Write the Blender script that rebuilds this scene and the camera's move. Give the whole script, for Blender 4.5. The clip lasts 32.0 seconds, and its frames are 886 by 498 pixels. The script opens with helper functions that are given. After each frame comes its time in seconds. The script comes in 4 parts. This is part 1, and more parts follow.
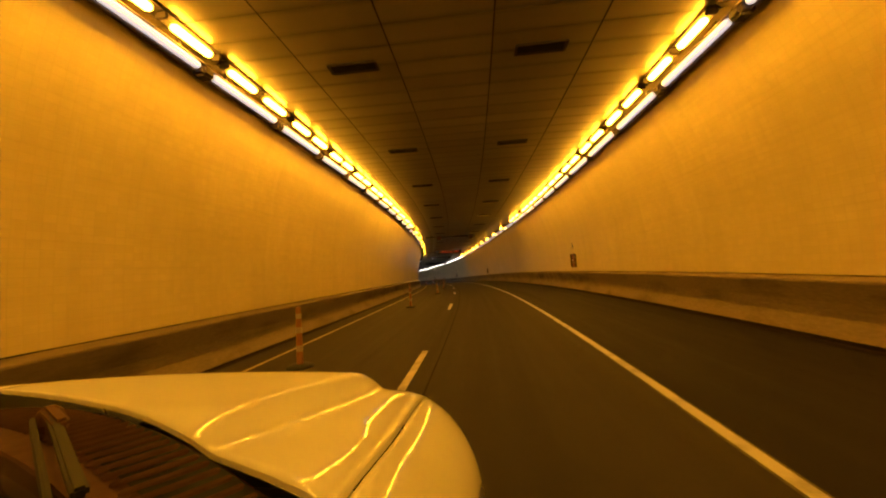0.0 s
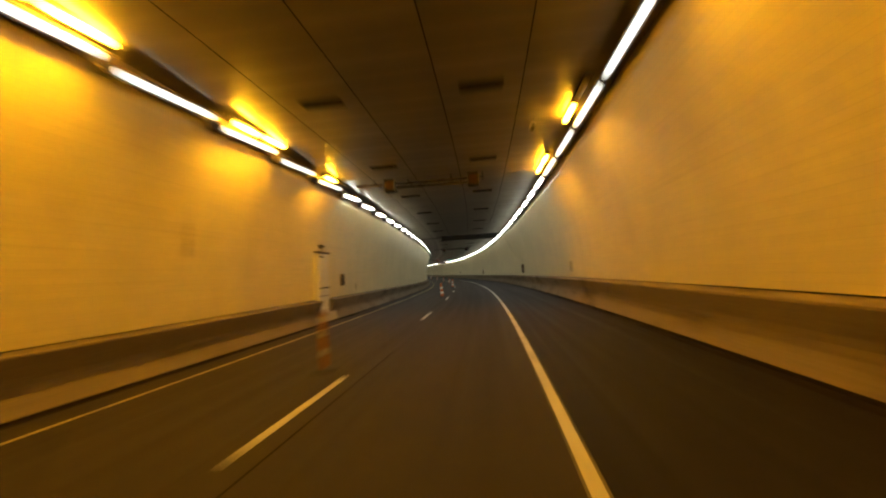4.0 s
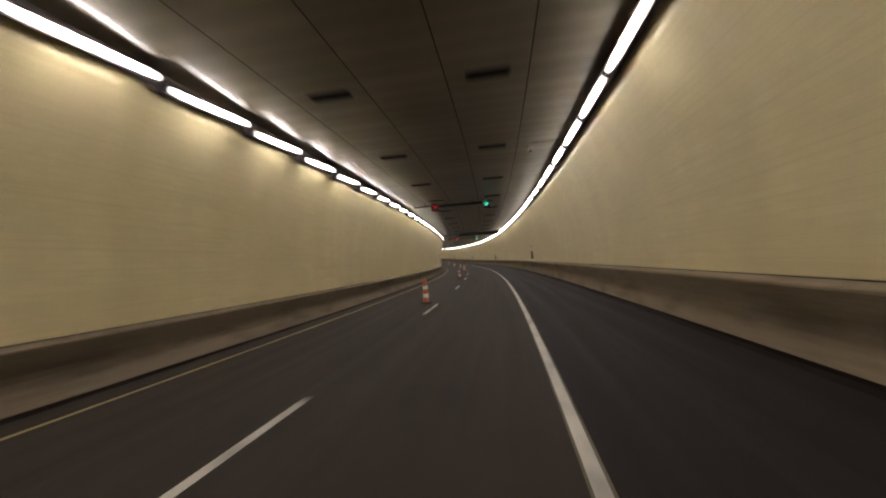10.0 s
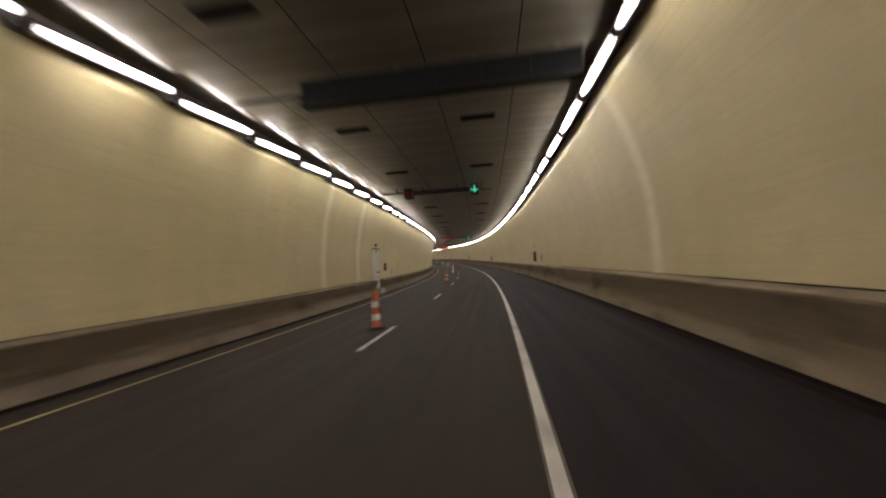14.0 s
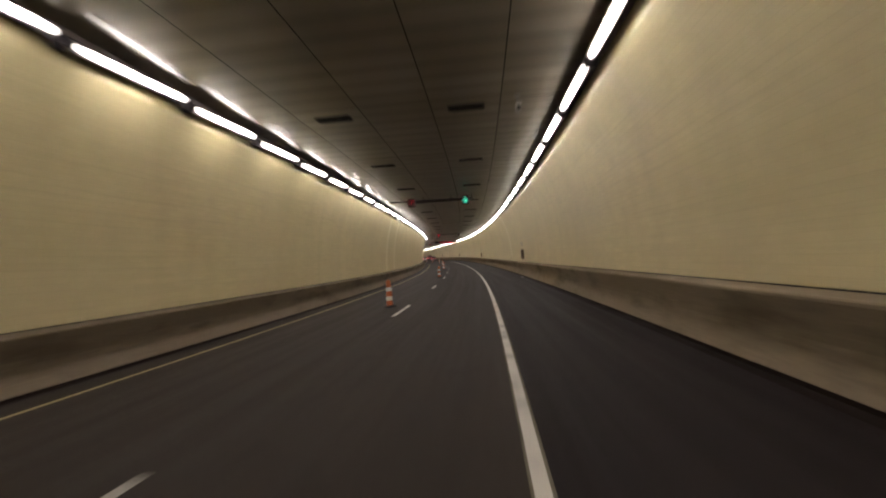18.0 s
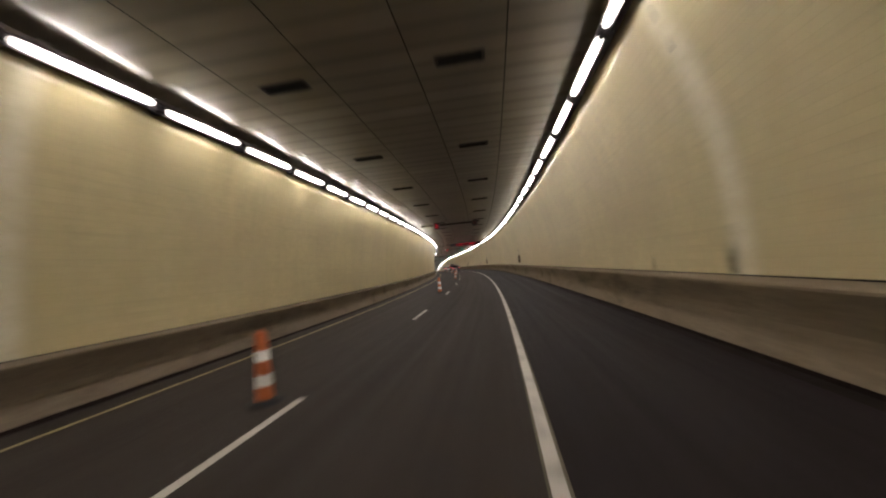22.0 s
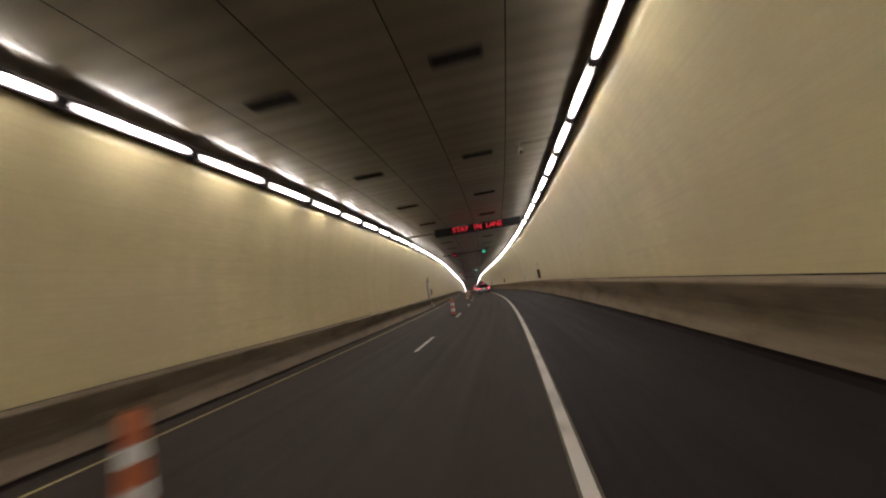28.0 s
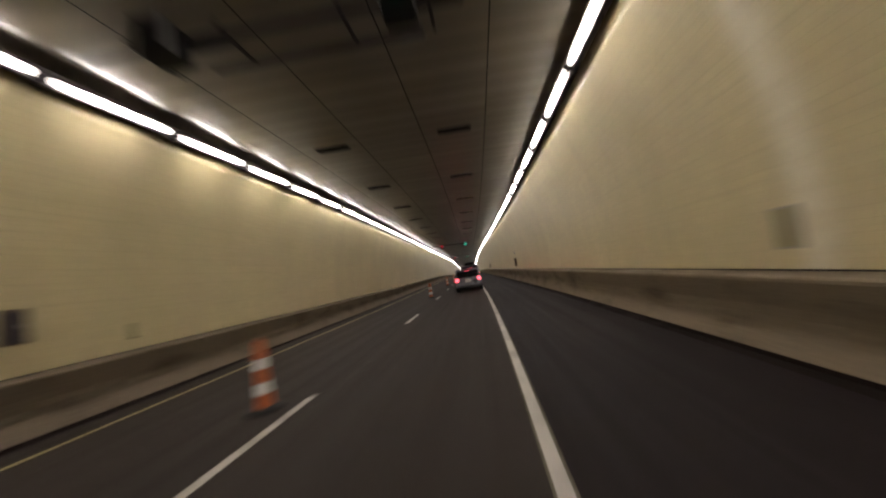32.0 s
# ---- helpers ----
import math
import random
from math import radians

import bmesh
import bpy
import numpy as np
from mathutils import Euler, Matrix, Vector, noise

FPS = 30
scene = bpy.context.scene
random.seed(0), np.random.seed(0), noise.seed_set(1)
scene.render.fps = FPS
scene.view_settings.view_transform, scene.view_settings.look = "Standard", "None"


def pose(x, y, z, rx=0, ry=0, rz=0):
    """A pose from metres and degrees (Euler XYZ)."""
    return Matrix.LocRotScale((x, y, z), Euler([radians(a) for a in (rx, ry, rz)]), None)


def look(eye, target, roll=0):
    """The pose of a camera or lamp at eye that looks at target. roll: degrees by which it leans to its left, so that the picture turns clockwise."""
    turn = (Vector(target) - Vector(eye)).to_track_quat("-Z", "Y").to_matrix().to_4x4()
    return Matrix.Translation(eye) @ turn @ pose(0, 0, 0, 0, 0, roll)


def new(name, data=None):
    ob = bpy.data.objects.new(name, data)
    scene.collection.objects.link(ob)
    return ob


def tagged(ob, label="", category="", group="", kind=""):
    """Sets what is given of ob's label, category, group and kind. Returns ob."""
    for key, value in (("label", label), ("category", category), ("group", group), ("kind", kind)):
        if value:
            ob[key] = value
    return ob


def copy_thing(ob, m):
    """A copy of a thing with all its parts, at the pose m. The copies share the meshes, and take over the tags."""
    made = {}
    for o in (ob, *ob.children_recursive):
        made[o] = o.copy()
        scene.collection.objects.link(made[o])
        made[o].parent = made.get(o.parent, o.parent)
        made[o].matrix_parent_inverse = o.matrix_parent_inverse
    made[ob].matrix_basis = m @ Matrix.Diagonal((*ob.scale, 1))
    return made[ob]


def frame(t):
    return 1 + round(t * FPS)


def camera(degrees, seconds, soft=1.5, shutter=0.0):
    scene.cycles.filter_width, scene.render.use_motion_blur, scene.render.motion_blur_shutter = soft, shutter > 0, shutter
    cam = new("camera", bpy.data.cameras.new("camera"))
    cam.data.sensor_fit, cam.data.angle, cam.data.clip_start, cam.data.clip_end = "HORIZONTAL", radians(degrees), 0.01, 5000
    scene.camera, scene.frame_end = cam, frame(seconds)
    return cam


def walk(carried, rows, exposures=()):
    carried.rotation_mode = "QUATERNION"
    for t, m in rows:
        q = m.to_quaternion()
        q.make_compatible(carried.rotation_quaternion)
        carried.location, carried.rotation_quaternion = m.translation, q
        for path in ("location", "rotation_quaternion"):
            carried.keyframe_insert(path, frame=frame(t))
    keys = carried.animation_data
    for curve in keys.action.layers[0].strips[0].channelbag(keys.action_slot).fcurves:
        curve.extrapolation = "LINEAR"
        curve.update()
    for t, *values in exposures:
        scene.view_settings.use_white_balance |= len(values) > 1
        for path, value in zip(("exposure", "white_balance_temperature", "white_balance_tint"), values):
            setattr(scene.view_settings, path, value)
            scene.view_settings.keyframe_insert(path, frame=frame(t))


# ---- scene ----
# The drive: station along the tunnel (m), offset from the axis (m), yaw, pitch and lean (degrees, against the tunnel's own direction)
KNOT = 40.0
KAPPA = [0.0035, 0.00279, 0.00269, 0.00254, 0.00259, 0.00259, 0.00228, 0.00257, 0.00056, -0.00043, 7e-05]
RISE = [-0.00108, -0.00042, -0.00012, 0.00025, 2e-05, 0.0004, 0.00036, -0.00033, 0.00011, -0.00016, -0.00047]
LENS, EYE_HEIGHT = 100.7, 1.46
BANK, BANK_X = 0.025, -2.04
STEP = 0.5
S_START, S_END = -32.0, 640.0


def knot_value(values, s):
    u = min(max(s / KNOT, 0.0), len(values) - 1.001)
    i = int(u)
    return values[i] + (values[i + 1] - values[i]) * (u - i)


def lay_axis():
    """The tunnel's axis: place, heading (left is positive) and grade at every half metre."""
    fwd, back = [], []
    for sign, rows, last in ((1, fwd, S_END + 5), (-1, back, -S_START + 5)):
        x = y = z = heading = grade = 0.0
        n = int(last / STEP) + 2
        for i in range(n):
            rows.append((x, y, z, heading, grade))
            s = sign * i * STEP
            k, v = knot_value(KAPPA, s + sign * STEP / 2), knot_value(RISE, s + sign * STEP / 2)
            mid = heading + sign * k * STEP / 2
            gmid = grade + sign * v * STEP / 2
            x -= sign * math.sin(mid) * STEP
            y += sign * math.cos(mid) * STEP
            z += sign * gmid * STEP
            heading += sign * k * STEP
            grade += sign * v * STEP
    return back[:0:-1], fwd


_BACK, _FWD = lay_axis()
AXIS = np.array(_BACK + _FWD)
AXIS_ZERO = len(_BACK)


def axis(s):
    u = s / STEP + AXIS_ZERO
    i = int(min(max(math.floor(u), 0), len(AXIS) - 2))
    return AXIS[i] + (AXIS[i + 1] - AXIS[i]) * (u - i)


def mouth_width(s):
    """The right-hand wall stands further out near the mouth."""
    u = min(max((s - 14.0) / 30.0, 0.0), 1.0)
    return 0.40 * (1 - u * u * (3 - 2 * u))


def at(s, x, z):
    """World place of station s, offset x to the right of the axis, height z over the carriageway."""
    ax, ay, az, h, _ = axis(s)
    x += mouth_width(s) * min(max((x - 0.9) / 1.5, 0.0), 1.0)
    return Vector((ax + x * math.cos(h), ay + x * math.sin(h), az + z))


def road_z(x):
    return BANK * (x - BANK_X)


def frame_at(s, x, z, turn=0.0):
    """A pose whose y axis runs along the tunnel."""
    _, _, _, h, grade = axis(s)
    return Matrix.Translation(at(s, x, z)) @ Matrix.Rotation(h + turn, 4, "Z") @ Matrix.Rotation(grade, 4, "X")


DRIVE = [
    (0.0, -0.24, -0.975, 6.30, 2.72, -3.29),
    (0.04, -0.22, -0.975, 6.30, 2.72, -3.29),
    (0.1, 0.45, -0.955, 6.29, 2.80, -3.30),
    (1.0, 13.76, -0.563, 6.02, 4.80, -3.43),
    (2.0, 27.77, -0.246, 3.02, 5.18, -4.18),
    (3.0, 41.78, 0.091, 7.49, 1.86, -1.56),
    (4.0, 55.06, 0.242, 7.88, 3.76, -3.48),
    (6.5, 84.3, 0.435, 9.55, 4.85, -4.35),
    (7.0, 89.77, 0.453, 9.12, 3.03, -4.21),
    (8.0, 100.33, 0.392, 10.00, 2.66, -4.18),
    (9.0, 110.39, 0.375, 9.43, 1.86, -3.35),
    (10.0, 120.55, 0.338, 9.94, 2.23, -4.20),
    (11.0, 130.64, 0.298, 8.99, 1.88, -3.89),
    (12.0, 140.97, 0.356, 9.31, 2.70, -4.80),
    (13.0, 151.13, 0.407, 8.54, 1.69, -3.81),
    (14.0, 160.71, 0.499, 8.75, 2.32, -3.53),
    (15.0, 169.98, 0.527, 8.12, 3.11, -3.58),
    (18.0, 194.01, 0.540, 7.17, 1.93, -3.00),
    (19.0, 200.95, 0.569, 6.92, 1.70, -3.52),
    (20.0, 207.41, 0.568, 7.55, 3.18, -4.83),
    (21.0, 213.74, 0.599, 7.66, 2.34, -4.82),
    (22.0, 219.89, 0.560, 8.57, 3.16, -5.43),
    (23.0, 225.81, 0.575, 8.80, 5.52, -7.54),
    (24.0, 231.72, 0.559, 8.39, 4.83, -7.90),
    (25.0, 238.00, 0.610, 9.20, 5.41, -7.76),
    (28.0, 258.08, 0.523, 9.80, 6.11, -8.67),
    (29.0, 265.62, 0.464, 9.47, 6.04, -8.85),
    (30.0, 273.71, 0.466, 9.94, 6.00, -8.80),
    (31.0, 282.45, 0.445, 9.36, 5.62, -8.80),
    (32.0, 291.76, 0.479, 5.91, 3.56, -7.31),
]


def drive_pose(s, x, yaw, pitch, lean):
    eye = at(s, x, EYE_HEIGHT)
    h = axis(s)[3] + radians(yaw)
    p = radians(pitch) + axis(s)[4]
    way = Vector((-math.sin(h) * math.cos(p), math.cos(h) * math.cos(p), math.sin(p)))
    return look(eye, eye + way, lean)


cam = camera(LENS, 32.0, soft=2.1, shutter=0.9)
EXPOSURE = [(0.0, -1.9, 6500, 14), (1.0, -1.6, 6500, 12), (2.0, -1.18, 6500, 4), (3.0, -0.6, 6500, -8), (4.0, -0.5, 6500, -6), (4.5, -0.35, 6500, 4), (6.5, 0.0, 6500, 10), (32.0, 0.0, 6500, 10)]
walk(cam, [(t, drive_pose(*row)) for t, *row in DRIVE], EXPOSURE)

# Light: a sealed tunnel, so the world is dark and only the lamps shine
world = bpy.data.worlds.new("world")
world.use_nodes = True
world.node_tree.nodes["Background"].inputs["Color"].default_value = (0.01, 0.011, 0.013, 1)
world.node_tree.nodes["Background"].inputs["Strength"].default_value = 1.0
scene.world = world
TUBE_POWER, MOUTH_POWER, SODIUM_POWER = 48.5, 2.6, 290.0


# ---- materials ----
def graph(name):
    m = bpy.data.materials.new(name)
    m.use_nodes = True
    t = m.node_tree
    b = t.nodes["Principled BSDF"]
    return m, t, b


def node(t, kind, **sockets):
    n = t.nodes.new(kind)
    for k, v in sockets.items():
        n.inputs[k.replace("_", " ")].default_value = v
    return n


def mix_rgb(t, fac, a, b, mode="MIX"):
    n = t.nodes.new("ShaderNodeMix")
    n.data_type, n.blend_type = "RGBA", mode
    for sock, v in ((0, fac), (6, a), (7, b)):
        if isinstance(v, (int, float)):
            n.inputs[sock].default_value = v
        elif isinstance(v, tuple):
            n.inputs[sock].default_value = (*v, 1)
        else:
            t.links.new(v, n.inputs[sock])
    return n.outputs[2]


def ramp(t, value, lo, hi, a=0.0, b=1.0):
    n = t.nodes.new("ShaderNodeMapRange")
    n.inputs[1].default_value, n.inputs[2].default_value = lo, hi
    n.inputs[3].default_value, n.inputs[4].default_value = a, b
    t.links.new(value, n.inputs[0])
    return n.outputs[0]


def coords(t, space="Object", scale=(1, 1, 1)):
    c = t.nodes.new("ShaderNodeTexCoord")
    m = t.nodes.new("ShaderNodeMapping")
    m.inputs["Scale"].default_value = scale
    t.links.new(c.outputs[space], m.inputs["Vector"])
    return m.outputs["Vector"]


def noise_tex(t, vec, scale, detail=4.0, rough=0.6):
    n = node(t, "ShaderNodeTexNoise", Scale=scale, Detail=detail, Roughness=rough)
    t.links.new(vec, n.inputs["Vector"])
    return n.outputs["Fac"]


def bump(t, b, height, strength, distance):
    n = node(t, "ShaderNodeBump", Strength=strength, Distance=distance)
    t.links.new(height, n.inputs["Height"])
    t.links.new(n.outputs["Normal"], b.inputs["Normal"])


def surface(name, color, rough=0.6, metal=0.0, spread=0.25, grain=40.0, stain=1.2, stain_amount=0.3, stain_color=None, relief=0.15, depth=0.002, coat=0.0, gloss=0.1, shine=0.5, space="Object", scale=(1, 1, 1)):
    """A painted, cast or pressed surface: fine grain, broad stains, uneven gloss and slight relief."""
    m, t, b = graph(name)
    vec = coords(t, space, scale)
    fine, broad = noise_tex(t, vec, grain, 3), noise_tex(t, vec, stain, 5)
    dark = tuple(c * (1 - spread) for c in color)
    light = tuple(min(1, c * (1 + spread)) for c in color)
    base = mix_rgb(t, fine, dark, light)
    base = mix_rgb(t, ramp(t, broad, 0.5, 0.75, 0, stain_amount), base, stain_color or tuple(c * 0.45 for c in color))
    t.links.new(base, b.inputs["Base Color"])
    t.links.new(ramp(t, broad, 0.3, 0.7, max(rough - gloss, 0.03), min(rough + gloss, 1)), b.inputs["Roughness"])
    b.inputs["Metallic"].default_value = metal
    b.inputs["Coat Weight"].default_value = coat
    b.inputs["Specular IOR Level"].default_value = shine
    b.inputs["Coat Roughness"].default_value = 0.015
    if relief:
        bump(t, b, fine, relief, depth)
    return m


def glow(name, color, power, skin=(0.8, 0.8, 0.8)):
    m, t, b = graph(name)
    b.inputs["Base Color"].default_value = (*skin, 1)
    b.inputs["Roughness"].default_value = 0.35
    b.inputs["Emission Color"].default_value = (*color, 1)
    b.inputs["Emission Strength"].default_value = power
    return m


def tube_glow(name, color, power):
    """A long diffuser over a tube whose ends burn dim; y runs along the lamp."""
    m = glow(name, color, power)
    t = m.node_tree
    sep = t.nodes.new("ShaderNodeSeparateXYZ")
    t.links.new(coords(t, "Object"), sep.inputs[0])
    off = t.nodes.new("ShaderNodeMath")
    off.operation = "ABSOLUTE"
    t.links.new(sep.outputs[1], off.inputs[0])
    t.links.new(ramp(t, off.outputs[0], 0.28, 0.92, power, power * 0.10), t.nodes["Principled BSDF"].inputs["Emission Strength"])
    return m


def tile_wall(name, bands):
    """Cream glazed tiles, 108 mm, in running courses, with grimy joints and washed-down streaks. bands: (station, width) of pale lime streaks down a joint."""
    m, t, b = graph(name)
    uv = coords(t, "UV")
    br = node(t, "ShaderNodeTexBrick", Scale=1.0)
    br.offset = 0.0
    br.inputs["Color1"].default_value = (0.69, 0.59, 0.345, 1)
    br.inputs["Color2"].default_value = (0.635, 0.54, 0.312, 1)
    br.inputs["Mortar"].default_value = (0.58, 0.49, 0.28, 1)
    br.inputs["Mortar Size"].default_value = 0.0035
    br.inputs["Mortar Smooth"].default_value = 0.3
    br.inputs["Brick Width"].default_value = 0.15
    br.inputs["Row Height"].default_value = 0.108
    t.links.new(uv, br.inputs["Vector"])
    streak = noise_tex(t, coords(t, "UV", (0.9, 0.12, 1)), 1.6, 6, 0.65)
    soot = noise_tex(t, coords(t, "UV", (0.16, 0.5, 1)), 1.0, 4, 0.6)
    course = noise_tex(t, coords(t, "UV", (0.35, 9.0, 1)), 1.0, 4, 0.6)
    speck = noise_tex(t, coords(t, "UV", (1, 1, 1)), 26.0, 3, 0.7)
    c = mix_rgb(t, ramp(t, streak, 0.42, 0.85, 0, 0.38), br.outputs["Color"], (0.30, 0.25, 0.15))
    c = mix_rgb(t, ramp(t, soot, 0.38, 0.75, 0, 0.38), c, (0.41, 0.345, 0.175))
    c = mix_rgb(t, ramp(t, course, 0.5, 0.8, 0, 0.3), c, (0.36, 0.30, 0.18))
    c = mix_rgb(t, ramp(t, speck, 0.68, 0.78, 0, 0.25), c, (0.2, 0.16, 0.1))
    patch = noise_tex(t, coords(t, "UV", (0.22, 0.3, 1)), 1.0, 3, 0.5)
    blush = noise_tex(t, coords(t, "UV", (0.35, 0.4, 1)), 1.0, 3, 0.5)
    c = mix_rgb(t, ramp(t, blush, 0.5, 0.7, 0, 0.4), c, (0.56, 0.45, 0.30))
    c = mix_rgb(t, ramp(t, patch, 0.35, 0.7, 0, 0.45), c, (0.49, 0.43, 0.235))
    lime = noise_tex(t, coords(t, "UV", (1.1, 0.05, 1)), 2.0, 4, 0.6)
    c = mix_rgb(t, ramp(t, lime, 0.62, 0.74, 0, 0.4), c, (0.70, 0.62, 0.43))
    sep = t.nodes.new("ShaderNodeSeparateXYZ")
    t.links.new(uv, sep.inputs[0])
    rag = ramp(t, noise_tex(t, coords(t, "UV", (1.5, 2.5, 1)), 1.6, 4, 0.6), 0.25, 0.6, 0.45, 1.0)
    for s, width in bands:
        off = t.nodes.new("ShaderNodeMath")
        off.operation, off.inputs[1].default_value = "SUBTRACT", s
        t.links.new(sep.outputs[0], off.inputs[0])
        far = t.nodes.new("ShaderNodeMath")
        far.operation = "ABSOLUTE"
        t.links.new(off.outputs[0], far.inputs[0])
        mul = t.nodes.new("ShaderNodeMath")
        mul.operation = "MULTIPLY"
        t.links.new(ramp(t, far.outputs[0], width * 0.15, width * 0.6, 0.85, 0.0), mul.inputs[0])
        t.links.new(rag, mul.inputs[1])
        c = mix_rgb(t, mul.outputs[0], c, (0.80, 0.73, 0.56))
    t.links.new(c, b.inputs["Base Color"])
    b.inputs["Roughness"].default_value = 0.29
    b.inputs["Specular IOR Level"].default_value = 0.40
    bump(t, b, br.outputs["Fac"], -0.06, 0.003)
    return m


def asphalt(name, tone, warm):
    """Worn asphalt with paler wheel tracks and long drip stains; u runs along the road, v across it."""
    m, t, b = graph(name)
    obj = coords(t, "Object")
    fine, mid = noise_tex(t, obj, 90.0, 3, 0.7), noise_tex(t, obj, 1.7, 5, 0.6)
    track = noise_tex(t, coords(t, "UV", (0.02, 1.1, 1)), 1.0, 2, 0.5)
    drag = noise_tex(t, coords(t, "UV", (0.07, 3.2, 1)), 1.0, 5, 0.65)
    c0 = tuple(tone * w for w in warm)
    c = mix_rgb(t, fine, tuple(v * 0.55 for v in c0), tuple(v * 1.5 for v in c0))
    c = mix_rgb(t, ramp(t, track, 0.35, 0.7, 0, 0.4), c, tuple(v * 1.45 for v in c0))
    c = mix_rgb(t, ramp(t, drag, 0.5, 0.75, 0, 0.3), c, tuple(v * 0.7 for v in c0))
    c = mix_rgb(t, ramp(t, mid, 0.5, 0.8, 0, 0.4), c, tuple(v * 0.6 for v in c0))
    t.links.new(c, b.inputs["Base Color"])
    t.links.new(ramp(t, drag, 0.35, 0.7, 0.8, 0.68), b.inputs["Roughness"])
    b.inputs["Specular IOR Level"].default_value = 0.18
    bump(t, b, fine, 0.5, 0.006)
    return m


PANEL = 4.685 / 9


def ceiling_panel():
    """Enamelled steel ceiling panels, greyed with soot, with a soft sheen."""
    m, t, b = graph("ceiling_panel")
    g = t.nodes.new("ShaderNodeNewGeometry")
    uv = coords(t, "UV", (0.25, 0.6, 1))
    soot = noise_tex(t, uv, 1.0, 2, 0.5)
    smear = noise_tex(t, coords(t, "UV", (2.2, 0.25, 1)), 1.0, 2, 0.5)
    c = mix_rgb(t, g.outputs["Random Per Island"], (0.190, 0.162, 0.122), (0.272, 0.236, 0.186))
    c = mix_rgb(t, ramp(t, soot, 0.3, 0.8, 0, 0.5), c, (0.11, 0.095, 0.07))
    c = mix_rgb(t, ramp(t, smear, 0.35, 0.85, 0, 0.35), c, (0.13, 0.11, 0.075))
    # darker towards the cross joints of the panels
    sep = t.nodes.new("ShaderNodeSeparateXYZ")
    t.links.new(coords(t, "UV"), sep.inputs[0])
    saw = t.nodes.new("ShaderNodeMath")
    saw.operation = "PINGPONG"
    shift = t.nodes.new("ShaderNodeMath")
    shift.operation = "SUBTRACT"
    shift.inputs[1].default_value = S_START
    t.links.new(sep.outputs[0], shift.inputs[0])
    t.links.new(shift.outputs[0], saw.inputs[0])
    saw.inputs[1].default_value = PANEL / 2
    c = mix_rgb(t, ramp(t, saw.outputs[0], 0.01, 0.10, 0.38, 0.0), c, (0.045, 0.036, 0.026))
    t.links.new(c, b.inputs["Base Color"])
    # the panels along the left wall keep a crisper sheen than the sooty rest
    t.links.new(ramp(t, sep.outputs[1], -3.9, -3.8, 0.55, 0.0), b.inputs["Coat Weight"])
    b.inputs["Coat Roughness"].default_value = 0.14
    b.inputs["Roughness"].default_value = 0.29
    b.inputs["Specular IOR Level"].default_value = 0.46
    return m


